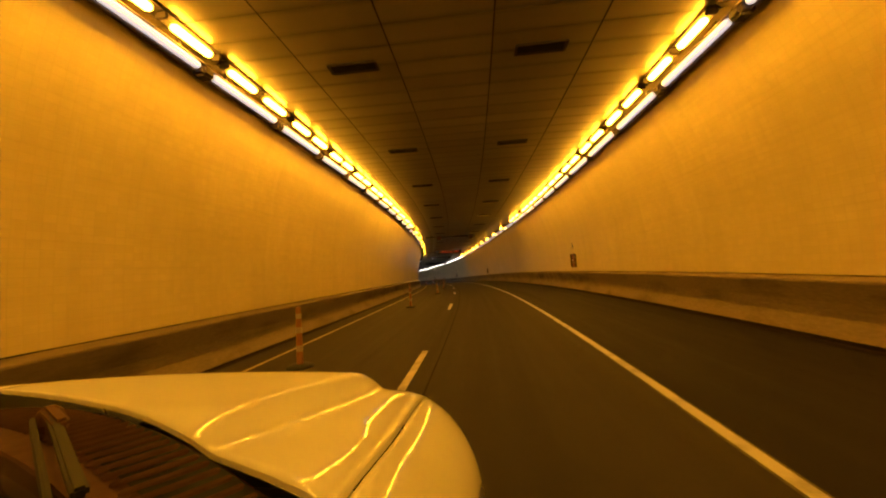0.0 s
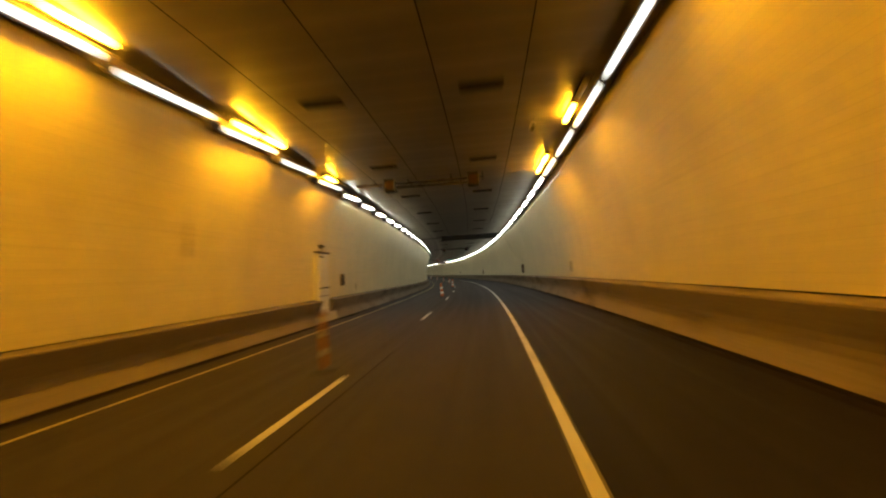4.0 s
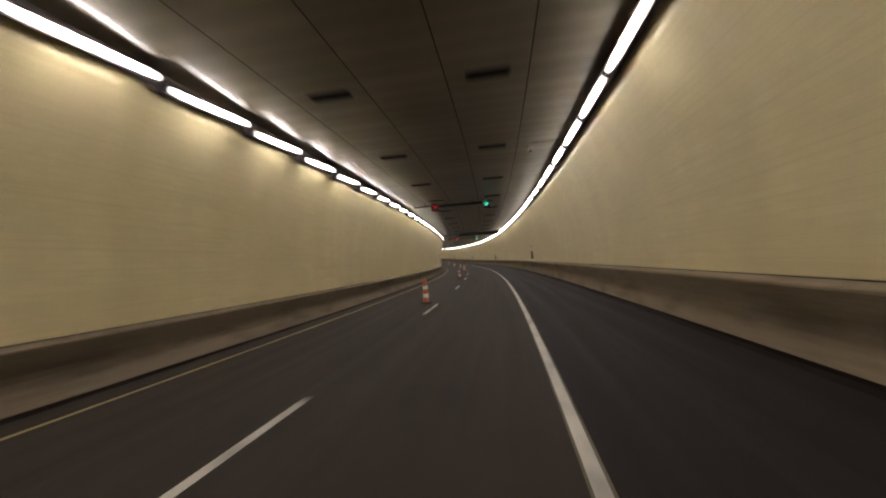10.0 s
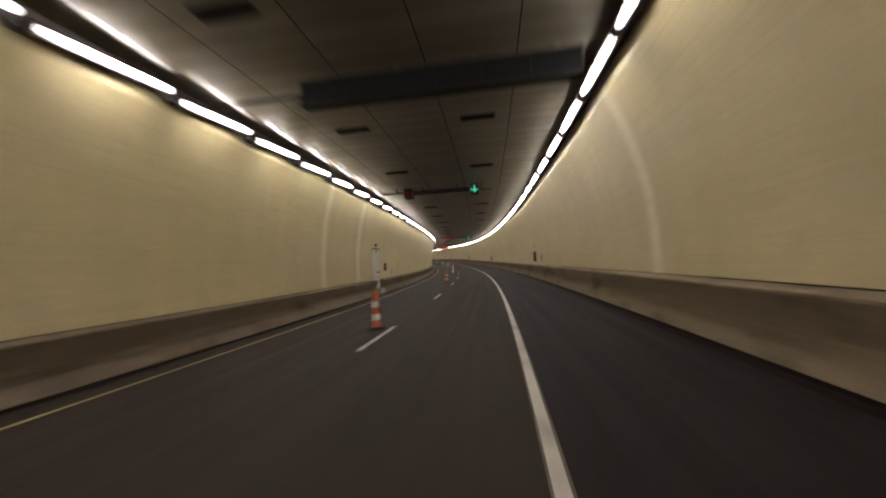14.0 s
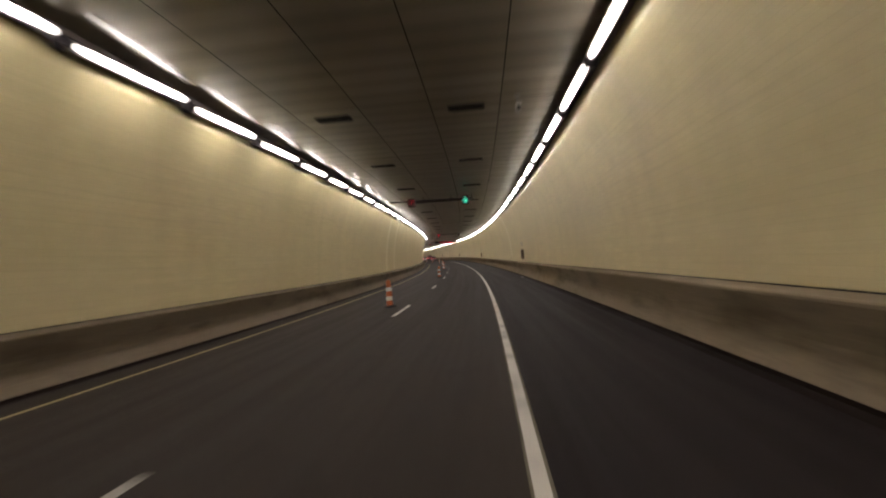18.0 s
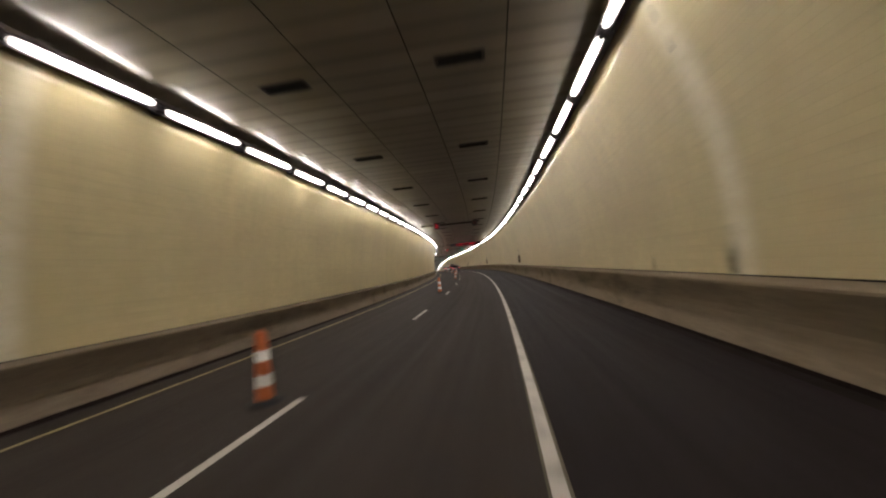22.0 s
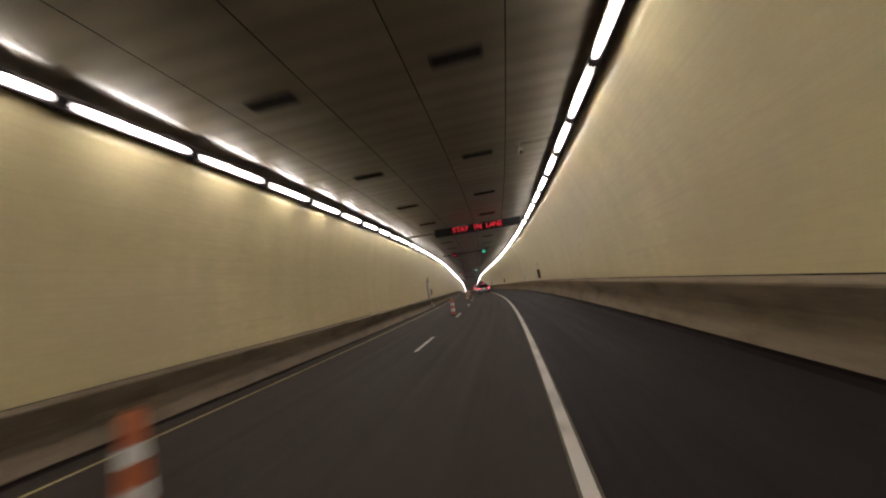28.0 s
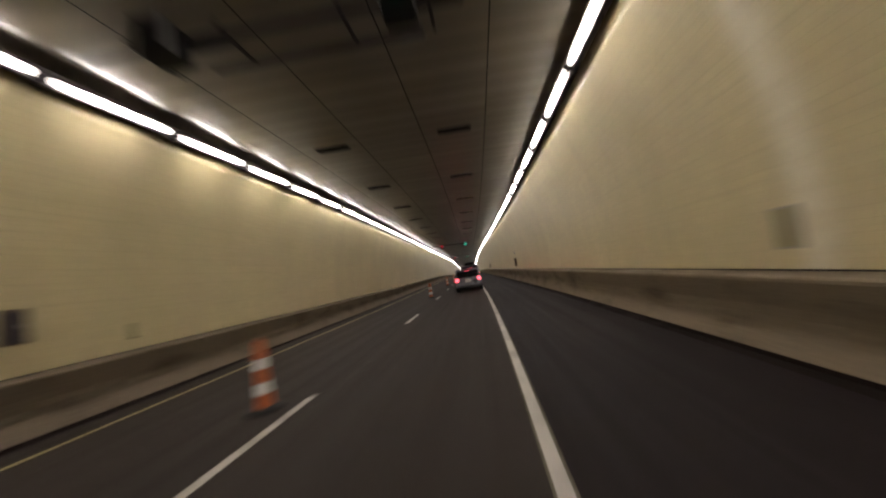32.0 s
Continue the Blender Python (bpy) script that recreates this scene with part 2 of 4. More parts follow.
MAT = {
    "tile_left": tile_wall("left_wall_tile", ((174.5, 0.5), (178.5, 0.6), (221.0, 0.6), (224.0, 0.5))),
    "tile_right": tile_wall("right_wall_tile", ((168.4, 0.5), (225.0, 0.6), (295.55, 0.5))),
    "asphalt": asphalt("lane_asphalt", 0.0205, (1.40, 1.06, 0.85)),
    "shoulder": asphalt("shoulder_asphalt", 0.0062, (1.65, 1.0, 1.0)),
    "ceiling": ceiling_panel(),
    "concrete": surface("barrier_concrete", (0.215, 0.170, 0.112), 0.85, shine=0.2, spread=0.35, grain=26, stain=1.5, stain_amount=0.8, stain_color=(0.06, 0.047, 0.028), relief=0.4, depth=0.006, space="UV", scale=(0.35, 1, 1)),
    "dark_concrete": surface("sooty_barrier_concrete", (0.16, 0.126, 0.087), 0.8, shine=0.2, spread=0.3, grain=26, stain=1.5, stain_amount=0.7, stain_color=(0.04, 0.031, 0.022), relief=0.4, depth=0.006, space="UV", scale=(0.35, 1, 1)),
    "ledge": surface("ledge_concrete", (0.36, 0.32, 0.25), 0.8, stain=2, stain_amount=0.5, relief=0.3),
    "gutter": surface("tarred_joint", (0.016, 0.0105, 0.009), 0.8, shine=0.08, relief=0.3),
    "joint": surface("sooty_joint", (0.006, 0.005, 0.004), 0.85, shine=0.05, relief=0.3),
    "white_line": surface("white_road_paint", (0.50, 0.47, 0.42), 0.6, spread=0.15, grain=60, stain=2.5, stain_amount=0.85, stain_color=(0.12, 0.11, 0.10), relief=0.3, depth=0.003),
    "old_line": surface("worn_road_paint", (0.13, 0.115, 0.08), 0.75, shine=0.15, spread=0.5, grain=45, stain=3.5, stain_amount=0.9, stain_color=(0.03, 0.025, 0.02), relief=0.3, depth=0.003),
    "yellow_line": surface("yellow_road_paint", (0.33, 0.28, 0.12), 0.6, spread=0.15, grain=60, stain=2.5, stain_amount=0.7, stain_color=(0.2, 0.16, 0.06), relief=0.3, depth=0.003),
    "dark_metal": surface("sooty_steel", (0.045, 0.038, 0.041), 0.75, shine=0.2, grain=20, stain=3, relief=0.1),
    "black": surface("black_plastic", (0.008, 0.008, 0.009), 0.55, shine=0.25, grain=30, relief=0.1),
    "trough": surface("light_trough_paint", (0.24, 0.20, 0.205), 0.5, stain=0.8, relief=0.1),
    "channel": surface("grey_channel_paint", (0.17, 0.145, 0.15), 0.55, stain=0.8, relief=0.1),
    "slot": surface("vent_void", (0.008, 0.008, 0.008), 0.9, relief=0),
    "grey_metal": surface("galvanised_steel", (0.30, 0.29, 0.28), 0.42, metal=0.8, grain=14, stain=4, relief=0.1),
    "red_door": surface("red_enamel", (0.20, 0.028, 0.024), 0.45, stain=3, relief=0.08),
    "cab_frame": surface("brown_steel_frame", (0.075, 0.045, 0.028), 0.5, stain=3, relief=0.1),
    "white_sign": surface("white_sheet", (0.62, 0.58, 0.54), 0.5, stain=5, relief=0),
    "blue_sign": surface("blue_reflective_sheet", (0.09, 0.10, 0.24), 0.4, stain=5, relief=0),
    "door": surface("off_white_door_paint", (0.60, 0.57, 0.50), 0.4, spread=0.08, grain=18, stain=1.6, stain_amount=0.4, relief=0.1),
    "rubber": surface("black_rubber", (0.014, 0.013, 0.013), 0.75, grain=25, relief=0.2),
    "orange": surface("orange_plastic", (0.50, 0.13, 0.04), 0.5, spread=0.1, grain=18, stain=8, stain_amount=0.35, relief=0.1),
    "faded_orange": surface("faded_orange_plastic", (0.26, 0.115, 0.05), 0.6, spread=0.1, grain=18, stain=8, stain_amount=0.35, relief=0.1),
    "faded_band": surface("dirty_reflective_band", (0.33, 0.28, 0.20), 0.5, spread=0.1, grain=40, stain=9, stain_amount=0.4, relief=0.05),
    "band": surface("white_reflective_band", (0.78, 0.78, 0.76), 0.35, spread=0.08, grain=40, stain=9, stain_amount=0.3, relief=0.05),
    "tube": tube_glow("lamp_diffuser", (1.0, 0.925, 0.865), TUBE_POWER),
    "far_tube": glow("far_lamp_diffuser", (1.0, 0.925, 0.865), TUBE_POWER * 0.45),
    "tube_mouth": glow("dim_lamp_diffuser", (1.0, 0.95, 0.92), MOUTH_POWER),
    "sodium": glow("sodium_lamp", (1.0, 0.43, 0.016), SODIUM_POWER, (0.8, 0.5, 0.1)),
    "dead_lamp": surface("dead_lamp_glass", (0.35, 0.30, 0.18), 0.3, relief=0),
    "hatch_paint": surface("dull_cream_paint", (0.30, 0.26, 0.14), 0.5, stain=4, relief=0.1),
    "led_red": glow("red_led", (1.0, 0.03, 0.05), 0.8, (0.2, 0.02, 0.02)),
    "signal_red": glow("red_signal_led", (1.0, 0.02, 0.04), 1.9, (0.05, 0.01, 0.01)),
    "signal_green": glow("green_signal_led", (0.08, 0.9, 0.58), 1.9, (0.02, 0.05, 0.04)),
    "led_amber": glow("amber_led", (1.0, 0.12, 0.03), 1.5, (0.2, 0.05, 0.02)),
    "led_off": surface("unlit_led", (0.06, 0.012, 0.012), 0.5, relief=0),
    "brake": glow("red_tail_lamp", (1.0, 0.10, 0.14), 5.0, (0.4, 0.02, 0.02)),
    "white_paint": surface("white_car_paint", (0.74, 0.74, 0.73), 0.5, spread=0.02, grain=8, stain=1.4, stain_amount=0.04, relief=0, coat=1.0, gloss=0.01, shine=0.0),
    "silver_paint": surface("silver_car_paint", (0.15, 0.15, 0.175), 0.32, metal=0.55, spread=0.06, grain=300, stain=2, stain_amount=0.15, relief=0, coat=1.0),
    "dark_paint": surface("dark_blue_car_paint", (0.025, 0.03, 0.055), 0.3, metal=0.3, spread=0.06, grain=300, stain=2, stain_amount=0.15, relief=0, coat=1.0),
    "glass": surface("dark_car_glass", (0.012, 0.013, 0.014), 0.06, spread=0.05, grain=5, stain=2, stain_amount=0.1, relief=0),
    # brown base colour carries the orange light reflected by black plastic
    "cowl": surface("weathered_cowl_plastic", (0.10, 0.052, 0.036), 0.8, shine=0.1, grain=25, stain=6, relief=0.15),
    "lamp_glass": surface("clear_lamp_glass", (0.5, 0.5, 0.52), 0.08, spread=0.05, relief=0),
}


# ---- mesh helpers ----
def link_mesh(name, me, material, parent=None, label=""):
    me.materials.append(material)
    ob = new(name, me)
    if parent is not None:
        ob.parent = parent
    if label:
        tagged(ob, label)
    return ob


def part(name, bm, material, parent=None, label="", smooth=False):
    """Links a bmesh as one mesh object, under its thing where one is given."""
    me = bpy.data.meshes.new(name)
    bm.to_mesh(me)
    bm.free()
    if smooth:
        for p in me.polygons:
            p.use_smooth = True
    return link_mesh(name, me, material, parent, label)


def box(size, centre=(0, 0, 0), bevel=0.0, turn=None, bm=None):
    bm = bm or bmesh.new()
    m = Matrix.Translation(centre) @ (turn or Matrix()) @ Matrix.Diagonal((*size, 1))
    made = bmesh.ops.create_cube(bm, size=1.0, matrix=m)
    if bevel:
        edges = list({e for v in made["verts"] for e in v.link_edges})
        bmesh.ops.bevel(bm, geom=edges, offset=bevel, segments=2, affect="EDGES")
    return bm


def rod(radius, length, centre=(0, 0, 0), axis_name="Z", seg=12, radius2=None, bm=None):
    bm = bm or bmesh.new()
    turn = {"Z": Matrix(), "X": Matrix.Rotation(radians(90), 4, "Y"), "Y": Matrix.Rotation(radians(90), 4, "X")}[axis_name]
    bmesh.ops.create_cone(bm, cap_ends=True, segments=seg, radius1=radius, radius2=radius if radius2 is None else radius2, depth=length, matrix=Matrix.Translation(centre) @ turn)
    return bm


def prism(profile, y0, y1, thick=0.0):
    """A profile of (x, z), closed, drawn out along y."""
    bm = bmesh.new()
    a = [bm.verts.new((x, y0, z)) for x, z in profile]
    b = [bm.verts.new((x, y1, z)) for x, z in profile]
    n = len(profile)
    for i in range(n):
        bm.faces.new((a[i], a[(i + 1) % n], b[(i + 1) % n], b[i]))
    bm.faces.new(a[::-1])
    bm.faces.new(b)
    bmesh.ops.recalc_face_normals(bm, faces=bm.faces)
    return bm


def lathe(rings, seg=20, bm=None):
    """Rings of (radius, z) turned round z."""
    bm = bm or bmesh.new()
    loops = []
    for r, z in rings:
        loops.append([bm.verts.new((r * math.cos(2 * math.pi * i / seg), r * math.sin(2 * math.pi * i / seg), z)) for i in range(seg)])
    for p, q in zip(loops, loops[1:]):
        for i in range(seg):
            bm.faces.new((p[i], p[(i + 1) % seg], q[(i + 1) % seg], q[i]))
    bm.faces.new(loops[0][::-1])
    bm.faces.new(loops[-1])
    return bm


def thing(name, label, category, group="", pose_matrix=None):
    ob = new(name)
    ob.empty_display_size = 0.1
    tagged(ob, label, category, group)
    if pose_matrix is not None:
        ob.matrix_basis = pose_matrix
    return ob


def lettering(name, text, height, material, parent, place, label=""):
    """Raised letters in the built-in font, facing down the road towards oncoming eyes."""
    cu = bpy.data.curves.new(name, "FONT")
    cu.body, cu.size, cu.align_x, cu.align_y, cu.extrude = text, height, "CENTER", "CENTER", 0.004
    cu.space_character = 1.12
    tmp = bpy.data.objects.new(name, cu)
    scene.collection.objects.link(tmp)
    me = bpy.data.meshes.new_from_object(tmp.evaluated_get(bpy.context.evaluated_depsgraph_get()))
    bpy.data.objects.remove(tmp)
    ob = link_mesh(name, me, material, parent, label)
    ob.matrix_basis = Matrix.Translation(place) @ Matrix.Rotation(radians(90), 4, "X")
    return ob


def sweep(name, profile, material, s0=S_START, s1=S_END, ds=2.0, smooth=False, thick=None, parent=None):
    """A profile of (x, z) swept along the axis; u is the station, v the length round the profile. thick: (dx, dz) of the back."""
    n = max(1, int(round((s1 - s0) / ds)))
    prof = list(profile)
    run = [0.0]
    for (x0, z0), (x1, z1) in zip(prof, prof[1:]):
        run.append(run[-1] + math.hypot(x1 - x0, z1 - z0))
    if thick:
        prof = prof + [(x + thick[0], z + thick[1]) for x, z in reversed(prof)] + [prof[0]]
        run = run + [run[-1] + 0.2 + v for v in run] + [run[-1] * 2 + 0.4]
    m = len(prof)
    verts, faces, uvs = [], [], []
    for i in range(n + 1):
        s = s0 + (s1 - s0) * i / n
        verts += [at(s, x, z) for x, z in prof]
    for i in range(n):
        u0, u1 = s0 + (s1 - s0) * i / n, s0 + (s1 - s0) * (i + 1) / n
        for j in range(m - 1):
            faces.append((i * m + j, i * m + j + 1, (i + 1) * m + j + 1, (i + 1) * m + j))
            uvs += [(u0, run[j]), (u0, run[j + 1]), (u1, run[j + 1]), (u1, run[j])]
    if thick:
        faces.append(tuple(range(m - 1)))
        uvs += [(0, 0)] * (m - 1)
        faces.append(tuple(n * m + j for j in range(m - 1))[::-1])
        uvs += [(0, 0)] * (m - 1)
    me = bpy.data.meshes.new(name)
    me.from_pydata(verts, [], faces)
    layer = me.uv_layers.new(name="UVMap")
    layer.data.foreach_set("uv", [c for uv in uvs for c in uv])
    if smooth:
        for p in me.polygons:
            p.use_smooth = True
    return link_mesh(name, me, material, parent)


# ---- the tunnel itself ----
CEIL = 5.105
SEAMS = (-5.42, -3.84, -2.23, -0.56, 1.07, 2.68)
ROAD_L, ROAD_R = -5.72, 3.40
TUBE_Z, TUBE_L, TUBE_R = 4.88, -5.25, 2.52


def wall_profile(bottom, top):
    """Upright at the foot, then bending in over the road along one arc."""
    (x0, z0), (x1, z1) = bottom, top
    bend = z0 + 0.45
    drop, rise = abs(x1 - x0), z1 - bend
    r = (rise * rise + drop * drop) / (2 * drop)
    sign = 1 if x1 > x0 else -1
    out = [(x0, z0)]
    for i in range(15):
        z = bend + rise * i / 14
        out.append((x0 + sign * (r - math.sqrt(r * r - (z - bend) ** 2)), z))
    return out


tagged(sweep("road", [(ROAD_L, road_z(ROAD_L)), (0.86, road_z(0.86))], MAT["asphalt"], thick=(0, -0.3)), "worn brown-grey asphalt carriageway with wheel tracks", "road", kind="structure")
tagged(sweep("shoulder", [(0.86, road_z(0.86) - 0.002), (ROAD_R, road_z(ROAD_R) - 0.002)], MAT["shoulder"], thick=(0, -0.3)), "dark smooth asphalt shoulder beside the lane", "road", kind="structure")
tagged(sweep("wall_left", wall_profile((-6.15, 0.75), (-5.478, 4.885)), MAT["tile_left"], smooth=True, thick=(-0.35, 0)), "curved tunnel wall of cream glazed tiles, streaked with soot", "wall", kind="structure")
tagged(sweep("wall_right", wall_profile((3.62, 1.03), (2.748, 4.885)), MAT["tile_right"], smooth=True, thick=(0.35, 0)), "curved tunnel wall of cream glazed tiles, streaked with soot", "wall", kind="structure")
BARRIER_R = [(3.97, 1.03), (3.62, 1.03), (3.33, 1.0), (3.31, 0.985), (3.31, 0.955), (3.39, 0.79), (3.45, 0.66), (3.47, 0.56), (3.45, 0.46), (3.41, 0.33), (3.37, 0.19), (3.36, road_z(3.36) - 0.05)]
BARRIER_L = [(-6.5, 0.75), (-6.15, 0.75), (-5.80, 0.725), (-5.78, 0.71), (-5.78, 0.685), (-5.85, 0.51), (-5.91, 0.37), (-5.92, 0.29), (-5.88, 0.20), (-5.79, 0.08), (-5.70, -0.03), (-5.69, road_z(-5.69) - 0.05)]
tagged(sweep("barrier_right", BARRIER_R, MAT["concrete"], thick=(0.6, 0.0)), "stained concrete barrier kerb below the tiled wall", "barrier", kind="structure")
DOORS = (68.4, 181.3, 293.9)
edges = [S_START] + [s + d for s in DOORS for d in (-0.52, 0.58)] + [S_END]
for s0, s1 in zip(edges[::2], edges[1::2]):
    tagged(sweep("barrier_left", BARRIER_L, MAT["dark_concrete"], s0, s1, thick=(-0.7, 0.0)), "stained concrete barrier kerb below the tiled wall", "barrier", kind="structure")
for s in DOORS:
    sill = [(-6.5, 0.262), (-5.76, 0.255), (-5.74, 0.24), (-5.72, 0.1), (-5.69, road_z(-5.69) - 0.05)]
    tagged(sweep("door_sill", sill, MAT["ledge"], s - 0.518, s + 0.578, 0.3, thick=(-0.7, 0.0)), "low concrete sill where the barrier stops at a door", "sill", kind="structure")
    tagged(sweep("door_recess", [(-6.2, 0.25), (-6.2, 0.80)], MAT["dark_concrete"], s - 0.515, s + 0.575, 0.3, thick=(-0.3, 0.0)), "wall face behind the gap in the barrier", "wall", kind="structure")
for side, prof in (("left", [(-6.148, 0.760), (-6.09, 0.752)]), ("right", [(3.56, 1.031), (3.618, 1.040)])):
    tagged(sweep("wall_joint_" + side, prof, MAT["joint"]), "dark sooty joint at the foot of the tiles", "joint", kind="structure")
# black strips at the barrier foot paint the shadow in the gutter gap
for side, x in (("left", -5.65), ("right", 3.325)):
    toe = [(x - 0.13, road_z(x) + 0.005), (x + 0.035, road_z(x) + 0.006), (x + 0.036, road_z(x) + 0.06)] if side == "right" else [(x + 0.065, road_z(x) + 0.005), (x - 0.03, road_z(x) + 0.006), (x - 0.055, road_z(x) + 0.06)]
    tagged(sweep("gutter_" + side, toe, MAT["gutter"]), "dark gutter strip along the kerb, its shade put into the colour", "gutter", kind="structure")
for side, sg, x0 in (("left", -1, -5.478), ("right", 1, 2.748)):
    tagged(sweep("trim_" + side, [(x0 + sg * 0.05, 4.87), (x0 - sg * 0.014, 4.89), (x0 - sg * 0.07, 4.99), (x0 - sg * 0.11, CEIL + 0.01)], MAT["trough"], thick=(sg * 0.25, 0.02)), "dark painted trough behind the strip lights", "trim", kind="structure")
# added walls that close off both ends of the built stretch
for y_name, s, hi in (("portal_start", S_START, 0), ("portal_end", S_END, 0)):
    bm = box((11, 0.3, 6.5), (0, 0, 2.7))
    wall = part(y_name, bm, MAT["trough"])
    wall.matrix_basis = frame_at(s, -1.3, 0)
    tagged(wall, "plain wall added to close off the tunnel end", "wall", kind="structure")


def lay_ceiling():
    """Enamelled panels hung in five rows with open joints, under a black sheet."""
    pitch = PANEL
    rows = int((S_END - S_START) / pitch)
    verts, faces, uvs = [], [], []
    rnd = random.Random(4)
    for i in range(rows):
        s0, s1 = S_START + i * pitch + 0.006, S_START + (i + 1) * pitch - 0.006
        for x0, x1 in zip(SEAMS, SEAMS[1:]):
            x0, x1 = x0 + 0.011, x1 - 0.011
            z = CEIL + rnd.uniform(-0.002, 0.002)
            tip, sag = rnd.uniform(-0.0006, 0.0006), rnd.uniform(0.0, 0.0009)
            if x0 < -5:
                tip, sag = tip * 0.4, sag * 0.3
            k, n = len(verts), 4
            for j in range(n + 1):
                u = j / n
                s, dz = s0 + (s1 - s0) * u, tip * (1 - 2 * u) - sag * 4 * u * (1 - u)
                verts += [at(s, x0, z + dz), at(s, x1, z + dz)]
            verts += [at(s0, x0, CEIL + 0.03), at(s0, x1, CEIL + 0.03), at(s1, x0, CEIL + 0.03), at(s1, x1, CEIL + 0.03)]
            e = k + 2 * n
            for j in range(n):
                a = k + 2 * j
                sa, sb = s0 + (s1 - s0) * j / n, s0 + (s1 - s0) * (j + 1) / n
                faces.append((a, a + 2, a + 3, a + 1))
                uvs += [(sa, x0), (sb, x0), (sb, x1), (sa, x1)]
            faces += [(k, k + 1, e + 3, e + 2), (e, e + 4, e + 5, e + 1)]
            uvs += [(s0, x0)] * 8
    me = bpy.data.meshes.new("ceiling")
    me.from_pydata(verts, [], faces)
    layer = me.uv_layers.new(name="UVMap")
    layer.data.foreach_set("uv", [c for uv in uvs for c in uv])
    return link_mesh("ceiling", me, MAT["ceiling"])


tagged(lay_ceiling(), "flat ceiling of sooty grey enamelled panels", "ceiling", kind="structure")
# solid black sheet: the shade seen through the open joints, put into colour
tagged(sweep("ceiling_void", [(-5.6, CEIL + 0.025), (2.9, CEIL + 0.025)], MAT["slot"], thick=(0, 0.3)), "black sheet standing for the shade above the panel joints", "ceiling", kind="structure")

# road markings
tagged(sweep("lane_line_old", [(0.79 - 0.078, road_z(0.79) + 0.003), (0.79 + 0.072, road_z(0.79) + 0.003)], MAT["old_line"]), "older wider edge line worn almost away", "road marking", kind="structure")
tagged(sweep("lane_line_right", [(0.785 - 0.052, road_z(0.79) + 0.007), (0.785 + 0.052, road_z(0.79) + 0.007)], MAT["white_line"]), "solid white edge line, scuffed", "road marking", kind="structure")
tagged(sweep("lane_line_left", [(-4.98 - 0.042, road_z(-4.98) + 0.005), (-4.98 + 0.042, road_z(-4.98) + 0.005)], MAT["yellow_line"]), "solid yellow edge line, scuffed", "road marking", kind="structure")
tagged(sweep("tar_joint", [(-1.735 - 0.014, road_z(-1.735) + 0.003), (-1.735 + 0.014, road_z(-1.735) + 0.003)], MAT["gutter"], s1=62.0), "dark tarred joint between the two lanes", "road joint", kind="structure")
DASHES = [3.925 + 8.994 * i for i in range(-3, 10)]
DASHES += [122.005 + 8.994 * i for i in range(-3, 9)]
DASHES += [212.859 + 8.994 * i for i in range(-1, 5)]
DASHES += [267.272 + 8.994 * i for i in range(-1, 24)]
for s in DASHES:
    d = sweep("lane_dash", [(-2.04 - 0.055, road_z(-2.04) + 0.005), (-2.04 + 0.055, road_z(-2.04) + 0.005)], MAT["white_line"], s, s + 2.4, 0.6)
    tagged(d, "short white lane dash, worn thin", "road marking", kind="structure")


# ---- strip lights ----
def capsule(length, rx, rz, seg=12, caps=4):
    """A rounded bar along y, flatter than it is wide."""
    bm = bmesh.new()
    rings = []
    half = length / 2
    for end in (-1, 1):
        for i in range(caps + 1):
            a = math.pi / 2 * (i / caps if end < 0 else 1 - i / caps)
            rings.append((end * (half - rx) + end * rx * math.cos(a), max(math.sin(a), 0.05)))
    loops = []
    for y, k in rings:
        loops.append([bm.verts.new((rx * k * math.cos(2 * math.pi * j / seg), y, rz * k * math.sin(2 * math.pi * j / seg))) for j in range(seg)])
    for p, q in zip(loops, loops[1:]):
        for j in range(seg):
            bm.faces.new((p[j], q[j], q[(j + 1) % seg], p[(j + 1) % seg]))
    bm.faces.new(loops[0])
    bm.faces.new(loops[-1][::-1])
    bmesh.ops.recalc_face_normals(bm, faces=bm.faces)
    return bm


PITCH, GAP0 = 2.273, 0.73


def strip_light(diffuser, name_of_kind):
    """One lamp of the row: a diffuser held in a dark channel by two collars. The wall is towards +x."""
    root = thing("strip_light", name_of_kind, "ceiling light", "strip lights along the walls")
    arc = [radians(-48 + 210 * i / 14) for i in range(15)]
    chan = [(0.084 * math.cos(a), 0.072 * math.sin(a)) for a in arc] + [(0.100 * math.cos(a), 0.092 * math.sin(a)) for a in reversed(arc)]
    part("channel", prism(chan, -1.12, 1.12), MAT["channel"], root)
    part("diffuser", capsule(1.92, 0.067, 0.060), MAT[diffuser], root, "bright white diffuser", smooth=True)
    part("collar", box((0.24, 0.26, 0.205), (0.035, 1.1365, -0.008), 0.045), MAT["dark_metal"], root, "dark end collar")
    for y in (-0.6, 0.6):
        part("bracket", box((0.05, 0.06, 0.12), (0.03, y, 0.16), 0.006), MAT["grey_metal"], root)
    return root


